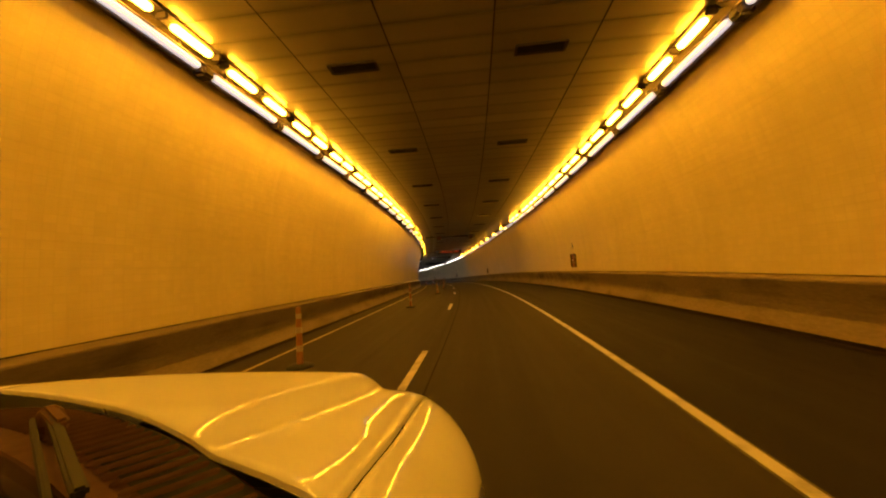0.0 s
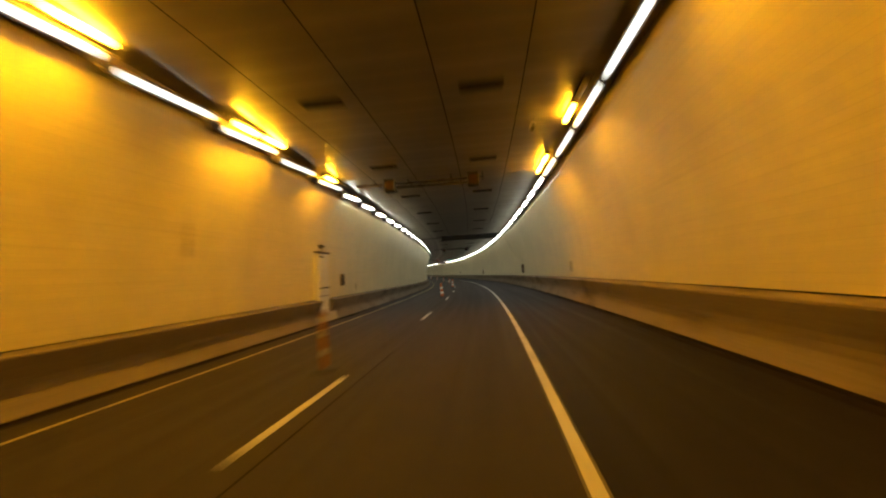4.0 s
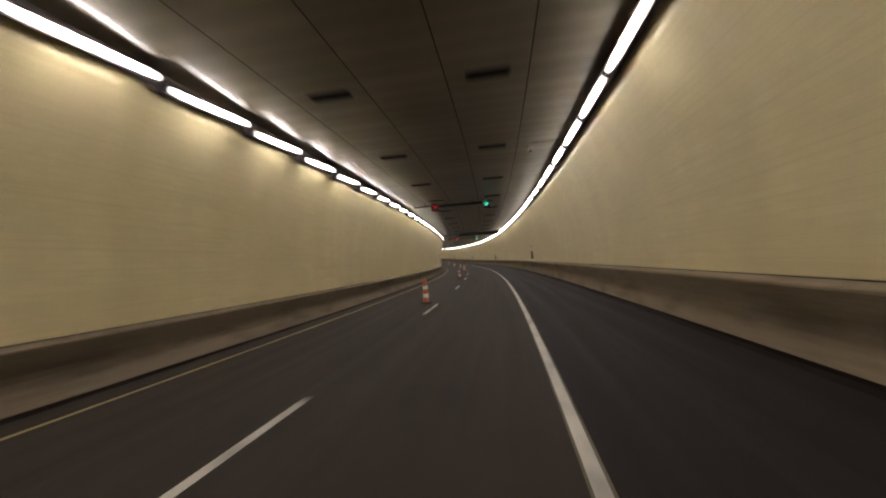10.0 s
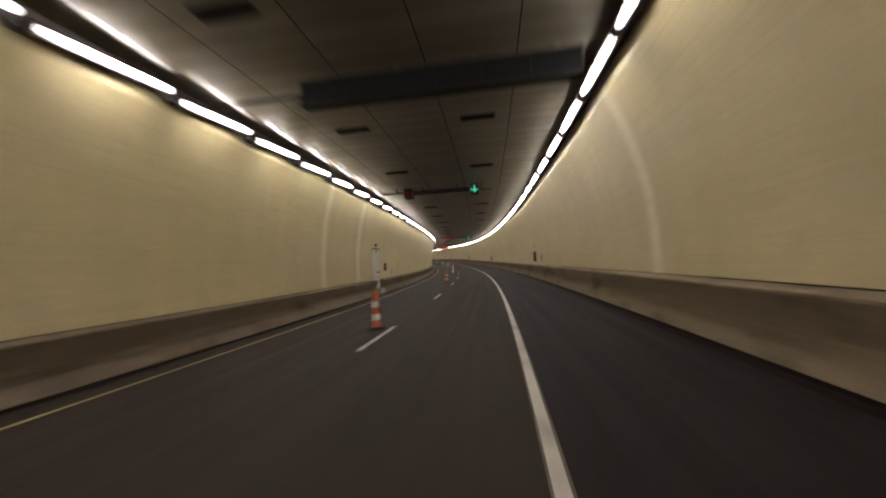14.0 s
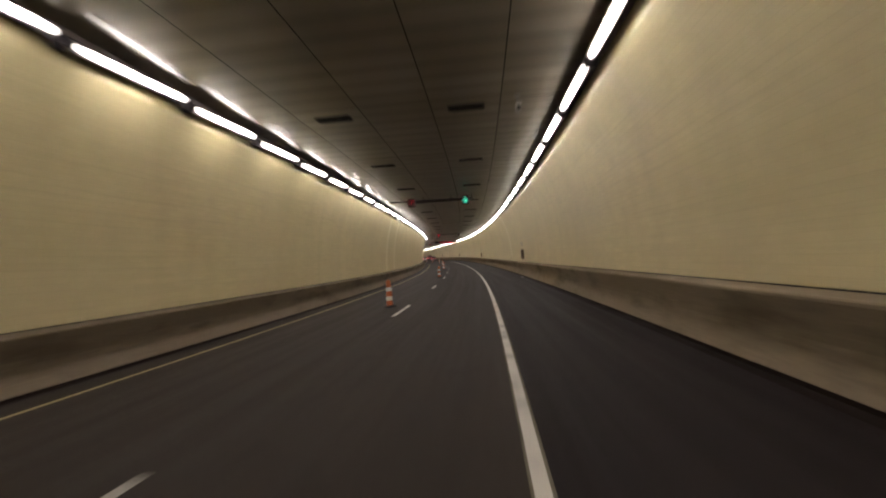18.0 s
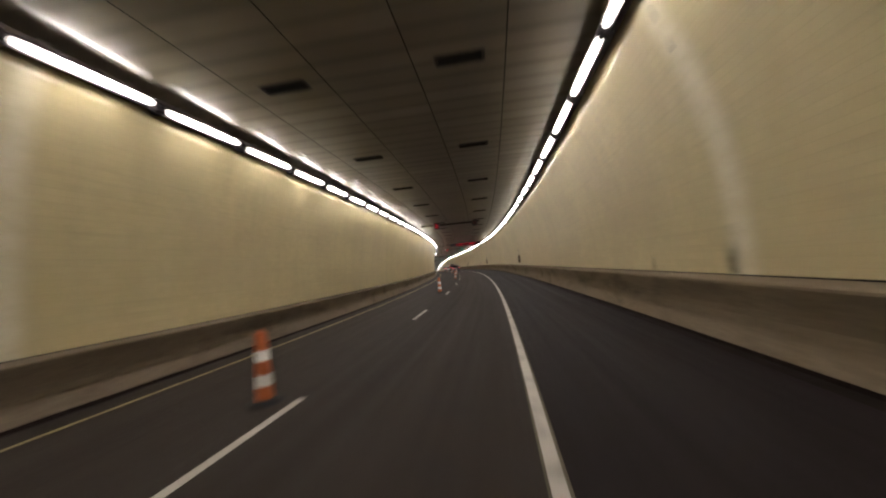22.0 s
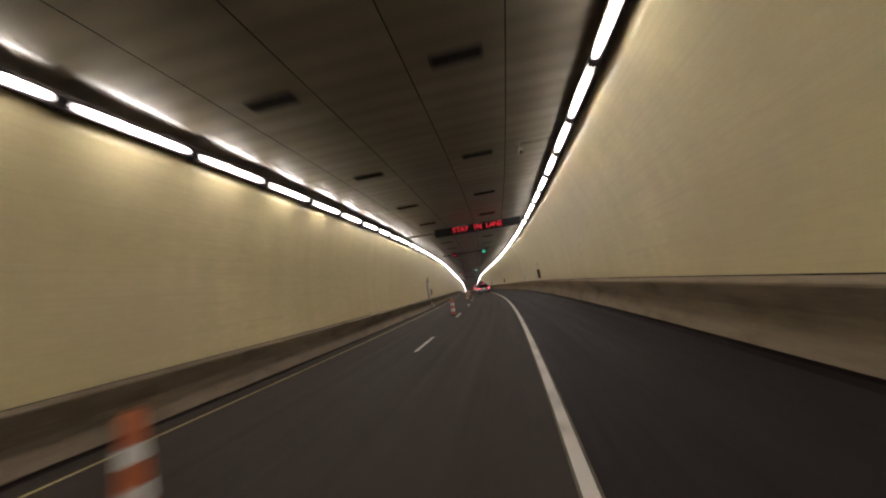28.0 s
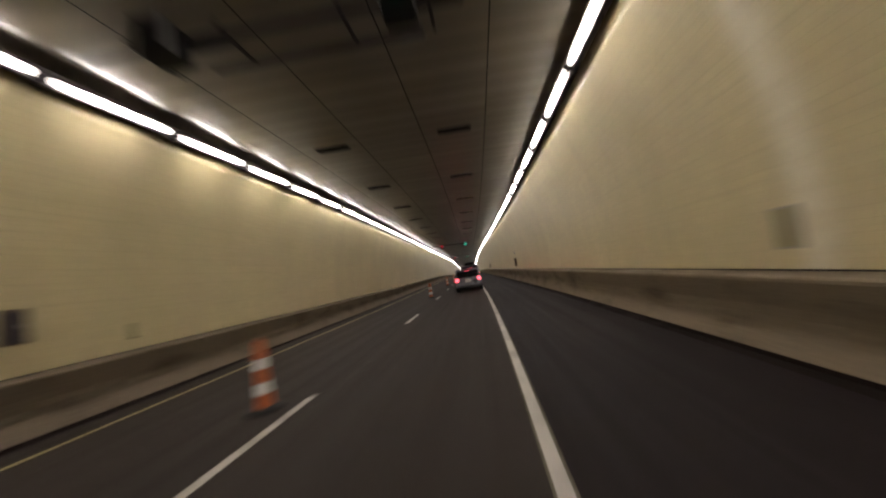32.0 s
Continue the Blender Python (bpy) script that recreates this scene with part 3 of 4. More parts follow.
def sodium_light(lit=(-0.53, 0.53)):
    """Two yellow lamps end to end, above and inboard of the strip light; some burn with one lamp only."""
    words = "yellow sodium lamp pair under a dark hood" if len(lit) == 2 else "yellow sodium fitting with only one lamp burning"
    root = thing("sodium_light", words, "ceiling light", "sodium lights near the mouth")
    part("hood", prism([(0.12, 0.05), (0.05, 0.10), (-0.06, 0.096), (-0.06, 0.082), (0.04, 0.082), (0.11, 0.03)], -1.06, 1.06), MAT["dark_metal"], root)
    for y in (-0.53, 0.53):
        if y in lit:
            part("lamp", capsule(0.74, 0.07, 0.055), MAT["sodium"], root, "glowing yellow lamp", smooth=True).location = (0, y, 0)
        else:
            part("lamp", capsule(0.74, 0.07, 0.055), MAT["dead_lamp"], root, "dead lamp", smooth=True).location = (0, y, 0)
    for y in (-1.02, 0, 1.02):
        part("bracket", box((0.16, 0.04, 0.1), (0.0, y, 0.03), 0.008), MAT["dark_metal"], root)
    return root


SIDES = ((TUBE_R, 0.0), (TUBE_L, math.pi))
LAGS = ((69.0, 0.0), (108.0, 0.33), (150.0, 0.36), (172.0, 0.14), (205.0, 0.10), (237.0, -0.03), (300.0, 0.0))


def row_lag(s):
    """How far the left row runs ahead of the right one round the bend."""
    for (a, u), (b, v) in zip(LAGS, LAGS[1:]):
        if a <= s < b:
            return u + (v - u) * (s - a) / (b - a)
    return 0.0


proto = strip_light("tube", "white strip light with a rounded diffuser in a dark channel")
mouth = strip_light("tube_mouth", "dimmed white strip light below the yellow lamps")
placed = set()
n0 = int((S_START - GAP0) / PITCH) + 1
far_lights = []
for k in range(n0, int((S_END - GAP0) / PITCH) - 1):
    s = GAP0 + PITCH * (k + 0.5)
    for x, turn in SIDES:
        m = frame_at(s + (row_lag(s) if turn else 0.0), x, TUBE_Z, turn)
        if s > 310 or s < -18:
            far_lights.append(m)
        else:
            source = mouth if s < 69 else proto
            if source in placed:
                copy_thing(source, m)
            else:
                source.matrix_basis = m
                placed.add(source)
# the rows too far off to tell apart
for name, source, label in (("far_strip_lights", "diffuser", "far row of white strip lights"), ("far_light_channels", "channel", "far row of dark lamp channels")):
    src = next(c for c in proto.children if c.name.startswith(source)).data
    verts, faces = [], []
    for m in far_lights:
        k = len(verts)
        verts += [m @ v.co for v in src.vertices]
        faces += [tuple(k + i for i in p.vertices) for p in src.polygons]
    me = bpy.data.meshes.new(name)
    me.from_pydata(verts, [], faces)
    tagged(link_mesh(name, me, MAT["far_tube" if source == "diffuser" else "dark_metal"]), label, "ceiling lights", kind="stuff")
pair, single = sodium_light(), sodium_light((0.53,))
placed = set()
for k in range(n0, 30):
    if k > 11 and k % 2 == 0:
        continue
    s = GAP0 + PITCH * (k + 0.5)
    for x, turn in SIDES:
        half = k in (10, 13, 15, 17, 19, 21, 25, 27) if turn == 0 else k == 29
        source = single if half else pair
        m = frame_at(s, x - (0.25 if turn == 0 else -0.25), TUBE_Z + 0.105, turn)
        if source in placed:
            copy_thing(source, m)
        else:
            source.matrix_basis = m
            placed.add(source)


# ---- ceiling vents ----
def ceiling_vent():
    root = thing("ceiling_vent", "dark rectangular exhaust slot in the ceiling", "vent", "exhaust slots in the ceiling")
    w, d = 0.84, 0.28
    # a black plate paints the depth of the slot
    part("void", box((w - 0.05, d - 0.05, 0.004), (0, 0, -0.006)), MAT["slot"], root)
    part("frame", box((w, 0.035, 0.035), (0, -d / 2, -0.016), 0.004), MAT["dark_metal"], root)
    part("frame", box((w, 0.035, 0.035), (0, d / 2, -0.016), 0.004), MAT["dark_metal"], root)
    for x in (-w / 2, w / 2):
        part("frame", box((0.035, d, 0.035), (x, 0, -0.016), 0.004), MAT["dark_metal"], root)
    for i in range(3):
        part("slat", box((w - 0.06, 0.012, 0.03), (0, -0.065 + 0.065 * i, -0.018), 0, Matrix.Rotation(radians(35), 4, "X")), MAT["slot"], root)
    return root


vent = ceiling_vent()
first = True
for k in range(-5, 70):
    s = 5.99 + 4.685 * k
    for x in (0.27, -3.0):
        m = frame_at(s, x, CEIL)
        if first:
            vent.matrix_basis, first = m, False
        else:
            copy_thing(vent, m)


# ---- lane signals ----
def signal_head(root, x, mark):
    head = part("signal_head", box((0.40, 0.34, 0.42), (x, 0, -0.02), 0.02), MAT["black"], root, "black signal box")
    part("rim", box((0.36, 0.012, 0.38), (x, -0.172, -0.02), 0.004), MAT["dark_metal"], head)
    for sx in (-0.19, 0.19):
        part("visor", box((0.008, 0.16, 0.40), (x + sx, -0.25, -0.02)), MAT["grey_metal"], head)
    part("visor", box((0.39, 0.16, 0.008), (x, -0.25, 0.185)), MAT["dark_metal"], head)
    if mark == "cross":
        bm = bmesh.new()
        for a in (45, -45):
            box((0.055, 0.01, 0.34), (x, -0.184, -0.02), 0, Matrix.Rotation(radians(a), 4, "Y"), bm)
        part("cross", bm, MAT["signal_red"], head, "lit red cross")
    elif mark == "arrow":
        bm = box((0.05, 0.01, 0.28), (x, -0.184, 0.0))
        for a in (45, -45):
            c = math.copysign(0.065, a)
            box((0.05, 0.01, 0.2), (x + c, -0.184, -0.095), 0, Matrix.Rotation(radians(a), 4, "Y"), bm)
        part("arrow", bm, MAT["signal_green"], head, "lit green arrow pointing down")
    else:
        part("lens", box((0.30, 0.01, 0.30), (x, -0.184, -0.02)), MAT["led_off"], head, "unlit signal lens")
    # slats added to hide the mark from oblique eyes, as narrow-beam LEDs would
    if mark:
        bm = bmesh.new()
        for i in range(9):
            box((0.37, 0.095, 0.002), (x, -0.24, -0.20 + 0.045 * i), bm=bm)
        if mark == "cross":
            for i in range(18):
                box((0.002, 0.095, 0.37), (x - 0.1785 + 0.021 * i, -0.24, -0.02), bm=bm)
        part("louvre", bm, MAT["black"], head, "added black louvre standing in for a narrow LED beam")


def lane_signal(s, left, right):
    root = thing("lane_signal", "overhead lane signal with two boxes on a dark pipe", "traffic signal", "lane signals", frame_at(s, 0, 4.77))
    part("pipe", rod(0.045, 4.7, (-2.05, 0.12, 0.1), "X", 12), MAT["dark_metal"], root, smooth=True)
    part("pipe", rod(0.05, 3.2, (-1.5, 0.85, 0.14), "X", 12), MAT["dark_metal"], root, smooth=True)
    for x in (-3.75, -2.5, -0.9, 0.25):
        part("hanger", box((0.05, 0.85, 0.03), (x, 0.48, 0.2)), MAT["dark_metal"], root)
        part("hanger", rod(0.015, 0.24, (x, 0.12, 0.21), "Z", 8), MAT["dark_metal"], root)
    signal_head(root, -3.12, left)
    signal_head(root, -0.1, right)


for s, left, right in ((35.15, "", ""), (68.2, "", ""), (105.0, "", ""), (142.25, "cross", "arrow"), (177.5, "cross", "arrow"), (214.6, "cross", "arrow"), (249.0, "cross", ""), (296.0, "cross", "arrow"), (339.0, "cross", "arrow"), (384.0, "cross", "arrow")):
    lane_signal(s, left, right)


# ---- message boards ----
def message_board(s, x0, x1, text, lit, text_x, height):
    w, c = x1 - x0, (x0 + x1) / 2
    words = ("lit red letters reading " + text.lower()) if text else "blank unlit face"
    root = thing("message_board", "long dark message board, " + words, "sign", "message boards", frame_at(s, 0, 4.72))
    case = part("case", box((w, 0.30, 0.44), (c, 0, 0), 0.015), MAT["black"], root, "dark sign case")
    for z in (-0.215, 0.215):
        part("rim", box((w, 0.03, 0.03), (c, -0.16, z), 0.004), MAT["dark_metal"], case)
    n = 6
    for i in range(n + 1):
        part("seam", box((0.012, 0.006, 0.40), (x0 + 0.03 + (w - 0.06) * i / n, -0.153, 0)), MAT["dark_metal"], case)
    for i in range(4):
        part("hanger", box((0.06, 0.06, 0.2), (x0 + 0.4 + (w - 0.8) * i / 3, 0, 0.29), 0.005), MAT["grey_metal"], root)
    part("conduit", rod(0.03, x0 + 5.1, ((x0 - 5.1) / 2, 0, 0.05), "X", 10), MAT["dark_metal"], root)
    if text:
        probe = lettering("letter", text, height, MAT[lit], root, (0, 0, 0))
        xs = [v.co.x for v in probe.data.vertices]
        step = (max(xs) - min(xs)) / (len(text) - 0.15)
        bpy.data.objects.remove(probe)
        for i, c in enumerate(text):
            if c != " ":
                lettering("letter", c, height, MAT[lit], root, (text_x + step * (i - (len(text) - 1) / 2), -0.158, 0), "glowing red letter " + c)


message_board(54.2, -3.05, 0.45, "SPEED 35 MPH", "led_amber", -1.31, 0.42)
message_board(88.5, -2.9, 2.13, "", "", 0, 0)
message_board(167.2, -2.9, 2.13, "", "", 0, 0)
message_board(279.5, -2.9, 2.13, "STAY IN LANE", "led_red", -0.41, 0.42)


# ---- fire cabinets and their signs on the right wall ----
def wall_x(side, z):
    """Offset of the wall's face at height z."""
    prof = wall_profile((3.62, 1.03), (2.748, 4.885)) if side > 0 else wall_profile((-6.15, 0.75), (-5.478, 4.885))
    for (x0, z0), (x1, z1) in zip(prof, prof[1:]):
        if z0 <= z <= z1:
            return x0 + (x1 - x0) * (z - z0) / (z1 - z0)
    return prof[-1][0]


def fire_cabinet():
    """The face looks towards -x; y runs along the road."""
    root = thing("fire_cabinet", "red recessed fire cabinet with white labels in the tiled wall", "fire cabinet", "fire cabinets")
    part("back_box", box((0.06, 0.53, 0.63), (0.035, 0, 0)), MAT["cab_frame"], root)
    # hood added to shade the doors, since the wall has no recess cut
    part("frame", box((0.13, 0.58, 0.03), (-0.035, 0, 0.318), 0.006), MAT["cab_frame"], root, "added hood that casts the shade of the uncut recess")
    part("frame", box((0.05, 0.58, 0.025), (-0.005, 0, -0.312), 0.006), MAT["cab_frame"], root)
    for y in (-0.275, 0.275):
        part("frame", box((0.11, 0.03, 0.61), (-0.03, y, 0.005), 0.006), MAT["cab_frame"], root)
    for y in (-0.125, 0.125):
        leaf = part("door", box((0.03, 0.244, 0.59), (-0.012, y, 0), 0.006), MAT["red_door"], root, "red enamelled door leaf")
        part("label", box((0.004, 0.12, 0.10), (-0.030, y - 0.02, 0.03 if y < 0 else 0.05)), MAT["white_sign"], leaf, "white label")
        if y < 0:
            part("label", box((0.004, 0.18, 0.045), (-0.030, y, 0.19)), MAT["white_sign"], leaf, "white label")
        part("handle", box((0.03, 0.02, 0.10), (-0.035, y * 0.2, -0.08), 0.004), MAT["grey_metal"], leaf)
        for z in (-0.2, 0.2):
            part("hinge", rod(0.012, 0.08, (-0.03, y * 1.93, z), "Z", 8), MAT["cab_frame"], leaf)
    return root


def blue_sign():
    root = thing("location_sign", "small blue sign on the tiles above a fire cabinet", "sign", "blue signs")
    part("plate", box((0.012, 0.20, 0.26), (0, 0, 0), 0.004), MAT["blue_sign"], root)
    part("symbol", box((0.004, 0.05, 0.17), (-0.009, 0, 0.0)), MAT["white_sign"], root, "pale bar")
    for z in (-0.12, 0.12):
        part("screw", rod(0.008, 0.006, (-0.009, 0, z), "X", 8), MAT["grey_metal"], root)
    return root


cab, blue = fire_cabinet(), blue_sign()
for i in range(11):
    s = 16.85 + 33.715 * i + (1.3 if i == 0 else 0.0)
    for ob, z in ((cab, 1.54), (blue, 2.27)):
        tilt = Matrix.Rotation(math.atan2(wall_x(1, z + 0.2) - wall_x(1, z - 0.2), 0.4), 4, "Y")
        m = frame_at(s, wall_x(1, z) - 0.02, z) @ tilt
        if i == 0:
            ob.matrix_basis = m
        else:
            copy_thing(ob, m)


# ---- cross-passage doors on the left wall ----
def passage_door(number, s):
    root = new("door_%d" % number)
    root.matrix_basis = frame_at(s, -6.12, 0.266)
    tagged(root, "closed off-white steel door with a push bar in the tiled wall", "door", kind="structure")
    w, h = 0.80, 2.2
    for y in (-w / 2 - 0.03, w / 2 + 0.03):
        part("jamb", box((0.26, 0.06, h + 0.02), (0.02, y, h / 2), 0.01), MAT["door"], root)
    # the lintel's dark brown puts its shadow into the colour
    part("lintel", box((0.36, w + 0.24, 0.06), (0.05, 0, h + 0.05), 0.015), MAT["cab_frame"], root, "lintel coloured dark for its shadow")
    leaf = part("leaf", box((0.05, w, h), (0.135, 0, h / 2), 0.008), MAT["door"], root, "off-white door leaf")
    part("push_bar", rod(0.022, 0.66, (0.21, -0.02, 0.92), "Y", 10), MAT["dark_metal"], leaf)
    for y in (-0.33, 0.29):
        part("bar_mount", box((0.06, 0.05, 0.09), (0.185, y, 0.92), 0.006), MAT["grey_metal"], leaf)
    part("rail", box((0.012, 0.8, 0.05), (0.165, 0, 0.62), 0.003), MAT["grey_metal"], leaf)
    part("closer", box((0.05, 0.24, 0.06), (0.18, -0.2, h - 0.12), 0.01), MAT["dark_metal"], leaf)
    part("notice", box((0.004, 0.2, 0.12), (0.163, -0.12, 1.45)), MAT["white_sign"], leaf, "small pale notice")
    # what hangs beside it
    lampm = thing("door_lamp", "small dark bulkhead lamp above a passage door", "wall lamp", "door lamps", frame_at(s, wall_x(-1, 2.75) + 0.06, 2.75))
    part("base", box((0.06, 0.14, 0.14), (-0.04, 0, 0), 0.01), MAT["dark_metal"], lampm)
    part("lens", box((0.10, 0.22, 0.10), (0.03, 0, 0), 0.03), MAT["black"], lampm)
    part("arm", rod(0.015, 0.22, (0.0, 0, -0.12), "Z", 8), MAT["dark_metal"], lampm)
    box_ = thing("call_box", "brown steel call box on the tiles beside a door", "call box", "call boxes", frame_at(s + 2.4, wall_x(-1, 1.45) + 0.02, 1.45))
    part("case", box((0.09, 0.34, 0.5), (0, 0, 0), 0.012), MAT["cab_frame"], box_)
    part("cover", box((0.02, 0.28, 0.42), (0.05, 0, -0.01), 0.006), MAT["dark_metal"], box_, "dark cover")
    part("latch", box((0.02, 0.03, 0.05), (0.066, 0.1, 0), 0.003), MAT["grey_metal"], box_)
    plate = thing("wall_plate", "small dull cream plate low on the tiles", "sign", "wall plates", frame_at(s + 4.2, wall_x(-1, 1.1) + 0.01, 1.1))
    part("plate", box((0.012, 0.14, 0.3), (0, 0, 0), 0.003), MAT["hatch_paint"], plate)
    part("strip", box((0.006, 0.1, 0.03), (0.008, 0, -0.12)), MAT["dark_metal"], plate)
    hatch = thing("service_hatch", "cream painted service hatch flush in the tiles", "hatch", "service hatches", frame_at(s + 1.95, wall_x(1, 1.47) - 0.012, 1.47))
    part("frame", box((0.02, 0.36, 0.44), (0.01, 0, 0), 0.004), MAT["ledge"], hatch)
    part("cover", box((0.016, 0.31, 0.39), (-0.006, 0, 0), 0.004), MAT["hatch_paint"], hatch, "cream cover")


for number, s in enumerate(DOORS, 1):
    passage_door(number, s)


# ---- cones along the closed lane ----
def cone_bands(root, base_r, top_r, h, levels):
    def radius(z):
        return base_r + (top_r - base_r) * z / h
    for name, z0, z1, mat, label in levels:
        grow = 0.003 if name == "band" else 0.0
        part(name, lathe([(radius(z0) + grow, z0), (radius(z1) + grow, z1)], 20), MAT[mat], root, label, smooth=False)


def traffic_cone():
    root = thing("traffic_cone", "tall orange traffic cone with white bands on a black base", "traffic cone", "cones along the closed lane")
    part("base", lathe([(0.23, 0), (0.235, 0.02), (0.20, 0.05), (0.13, 0.06)], 8), MAT["rubber"], root, "black rubber base")
    cone_bands(root, 0.112, 0.066, 0.88, (("body", 0.05, 0.22, "orange", ""), ("band", 0.22, 0.36, "band", "white reflective band"), ("body", 0.36, 0.53, "orange", ""), ("band", 0.53, 0.66, "band", "white reflective band"), ("body", 0.66, 0.87, "orange", "")))
    part("cap", lathe([(0.067, 0.87), (0.062, 0.885), (0.028, 0.895), (0.026, 0.92), (0.018, 0.925)], 16), MAT["orange"], root)
    return root


def delineator_post():
    root = thing("delineator_post", "slim faded orange post with pale bands on a round black base", "lane marker post", "posts along the closed lane")
    part("base", lathe([(0.22, 0), (0.225, 0.02), (0.19, 0.045), (0.07, 0.06)], 16), MAT["rubber"], root, "round black rubber base")
    r0, r1, h = 0.055, 0.042, 0.98
    for i, (z0, z1) in enumerate(((0.05, 0.26), (0.26, 0.36), (0.36, 0.56), (0.56, 0.66), (0.66, 0.80), (0.80, 0.88), (0.88, 0.97))):
        a, b = r0 + (r1 - r0) * z0 / h, r0 + (r1 - r0) * z1 / h
        grow = 0.002 if i % 2 else 0.0
        part("band" if i % 2 else "tube", lathe([(a + grow, z0), (b + grow, z1)], 16), MAT["faded_band" if i % 2 else "faded_orange"], root, "pale reflective band" if i % 2 else "")
    part("cap", lathe([(0.043, 0.97), (0.038, 0.985), (0.015, 0.995)], 14), MAT["faded_orange"], root)
    return root


post = delineator_post()
for i, (s, x) in enumerate(((5.7, -4.05), (15.1, -3.73), (24.2, -3.17), (33.3, -2.92), (42.9, -2.7), (60.8, -2.56))):
    m = frame_at(s, x, road_z(x) + 0.001, 0.7 * i)
    if i:
        copy_thing(post, m)
    else:
        post.matrix_basis = m

cone = traffic_cone()
first = True
rnd = random.Random(7)
for s, x in ((79.0, -2.5), (96.6, -2.3), (115.2, -2.45), (134.0, -2.55), (151.5, -2.6), (169.2, -2.42), (187.8, -2.55), (206.2, -2.7), (224.2, -2.5), (242.0, -2.6), (260.5, -2.5), (277.8, -2.35), (296.3, -2.5), (314.8, -2.6), (332.0, -2.6), (350.0, -2.6), (368.0, -2.6)):
    m = frame_at(s, x, road_z(x) + 0.001, rnd.uniform(0, 6)) @ Matrix.Rotation(radians(rnd.uniform(-1.5, 1.5)), 4, "X")
    if first:
        cone.matrix_basis, first = m, False
    else:
        copy_thing(cone, m)


# ---- ceiling cameras ----
def ceiling_camera():
    root = thing("ceiling_camera", "small grey camera on an arm below the ceiling", "camera", "ceiling cameras")
    part("plate", box((0.14, 0.14, 0.012), (0, 0, 0.005)), MAT["grey_metal"], root)
    part("arm", rod(0.02, 0.26, (0, 0, -0.13), "Z", 10), MAT["grey_metal"], root)
    part("body", box((0.11, 0.26, 0.12), (0, -0.04, -0.32), 0.02), MAT["grey_metal"], root)
    part("shroud", box((0.13, 0.30, 0.012), (0, -0.06, -0.25), 0.003), MAT["white_sign"], root)
    part("lens", rod(0.04, 0.03, (0, -0.18, -0.33), "Y", 14), MAT["black"], root)
    part("conduit", rod(0.012, 0.95, (0.5, 0.04, -0.02), "X", 8), MAT["dark_metal"], root)
    return root


ccam = ceiling_camera()
for i, s in enumerate((64.0, 132.5, 202.4, 268.1)):
    m = frame_at(s, 1.44, CEIL - 0.012)
    if i:
        copy_thing(ccam, m)
    else:
        ccam.matrix_basis = m


# ---- a scrap of paper on the shoulder ----
def litter():
    root = thing("litter", "crumpled scrap of white paper on the shoulder", "litter", "", frame_at(216.9, 3.16, road_z(3.16) + 0.008, 0.4))
    bm = bmesh.new()
    bmesh.ops.create_icosphere(bm, subdivisions=2, radius=0.05)
    for v in bm.verts:
        v.co *= 0.7 + 0.5 * noise.noise(v.co * 44)
        v.co.z = v.co.z * 0.35 + 0.02
    part("scrap", bm, MAT["white_sign"], root)


litter()


# ---- leaks and scale on the tiles ----
def leak_material(name, color, low, high):
    """A thin film with ragged edges, thickest along its middle."""
    m, t, b = graph(name)
    sep = t.nodes.new("ShaderNodeSeparateXYZ")
    t.links.new(coords(t, "UV"), sep.inputs[0])
    saw = t.nodes.new("ShaderNodeMath")
    saw.operation = "PINGPONG"
    saw.inputs[1].default_value = 0.5
    t.links.new(sep.outputs[0], saw.inputs[0])
    rag = noise_tex(t, coords(t, "Object"), 3.0, 2, 0.5)
    mul = t.nodes.new("ShaderNodeMath")
    mul.operation = "MULTIPLY"
    t.links.new(ramp(t, saw.outputs[0], 0.0, 0.4, 0, 1), mul.inputs[0])
    t.links.new(ramp(t, rag, 0.3, 0.6, low, high), mul.inputs[1])
    fade = t.nodes.new("ShaderNodeMath")
    fade.operation = "MULTIPLY"
    t.links.new(mul.outputs[0], fade.inputs[0])
    t.links.new(ramp(t, sep.outputs[1], 0.3, 1.0, 1, 0.1), fade.inputs[1])
    t.links.new(fade.outputs[0], b.inputs["Alpha"])
    b.inputs["Base Color"].default_value = (*color, 1)
    b.inputs["Roughness"].default_value = 0.22
    return m


def wall_film(name, label, side, s, width, z0, z1, material):
    n = 10
    verts, faces, uvs = [], [], []
    for i in range(n + 1):
        z = z0 + (z1 - z0) * i / n
        for ds in (-width / 2, width / 2):
            verts.append(at(s + ds, wall_x(side, z) - side * 0.006, z))
    for i in range(n):
        faces.append((2 * i, 2 * i + 1, 2 * i + 3, 2 * i + 2))
        uvs += [(0, i / n), (1, i / n), (1, (i + 1) / n), (0, (i + 1) / n)]
    me = bpy.data.meshes.new(name)
    me.from_pydata(verts, [], faces)
    me.uv_layers.new(name="UVMap").data.foreach_set("uv", [c for uv in uvs for c in uv])
    tagged(link_mesh(name, me, material), label, "stain", kind="structure")


DARK_FILM = leak_material("damp_stain", (0.07, 0.055, 0.035), 0.1, 0.7)
for side, s, width, z0, z1 in ((1, 225.2, 0.42, 1.05, 1.7), (1, 227.6, 0.2, 1.05, 1.35), (1, 90.0, 0.5, 1.04, 1.22), (1, 88.9, 0.4, 3.3, 4.7), (-1, 62.1, 0.2, 2.1, 3.1), (1, 225.0, 0.09, 4.45, 4.75), (1, 225.05, 0.08, 4.05, 4.28), (1, 296.0, 0.05, 3.6, 4.0), (-1, 177.95, 0.28, 1.52, 1.60)):
    wall_film("wall_stain", "dark damp stain running down the tiles", side, s, width, z0, z1, DARK_FILM)

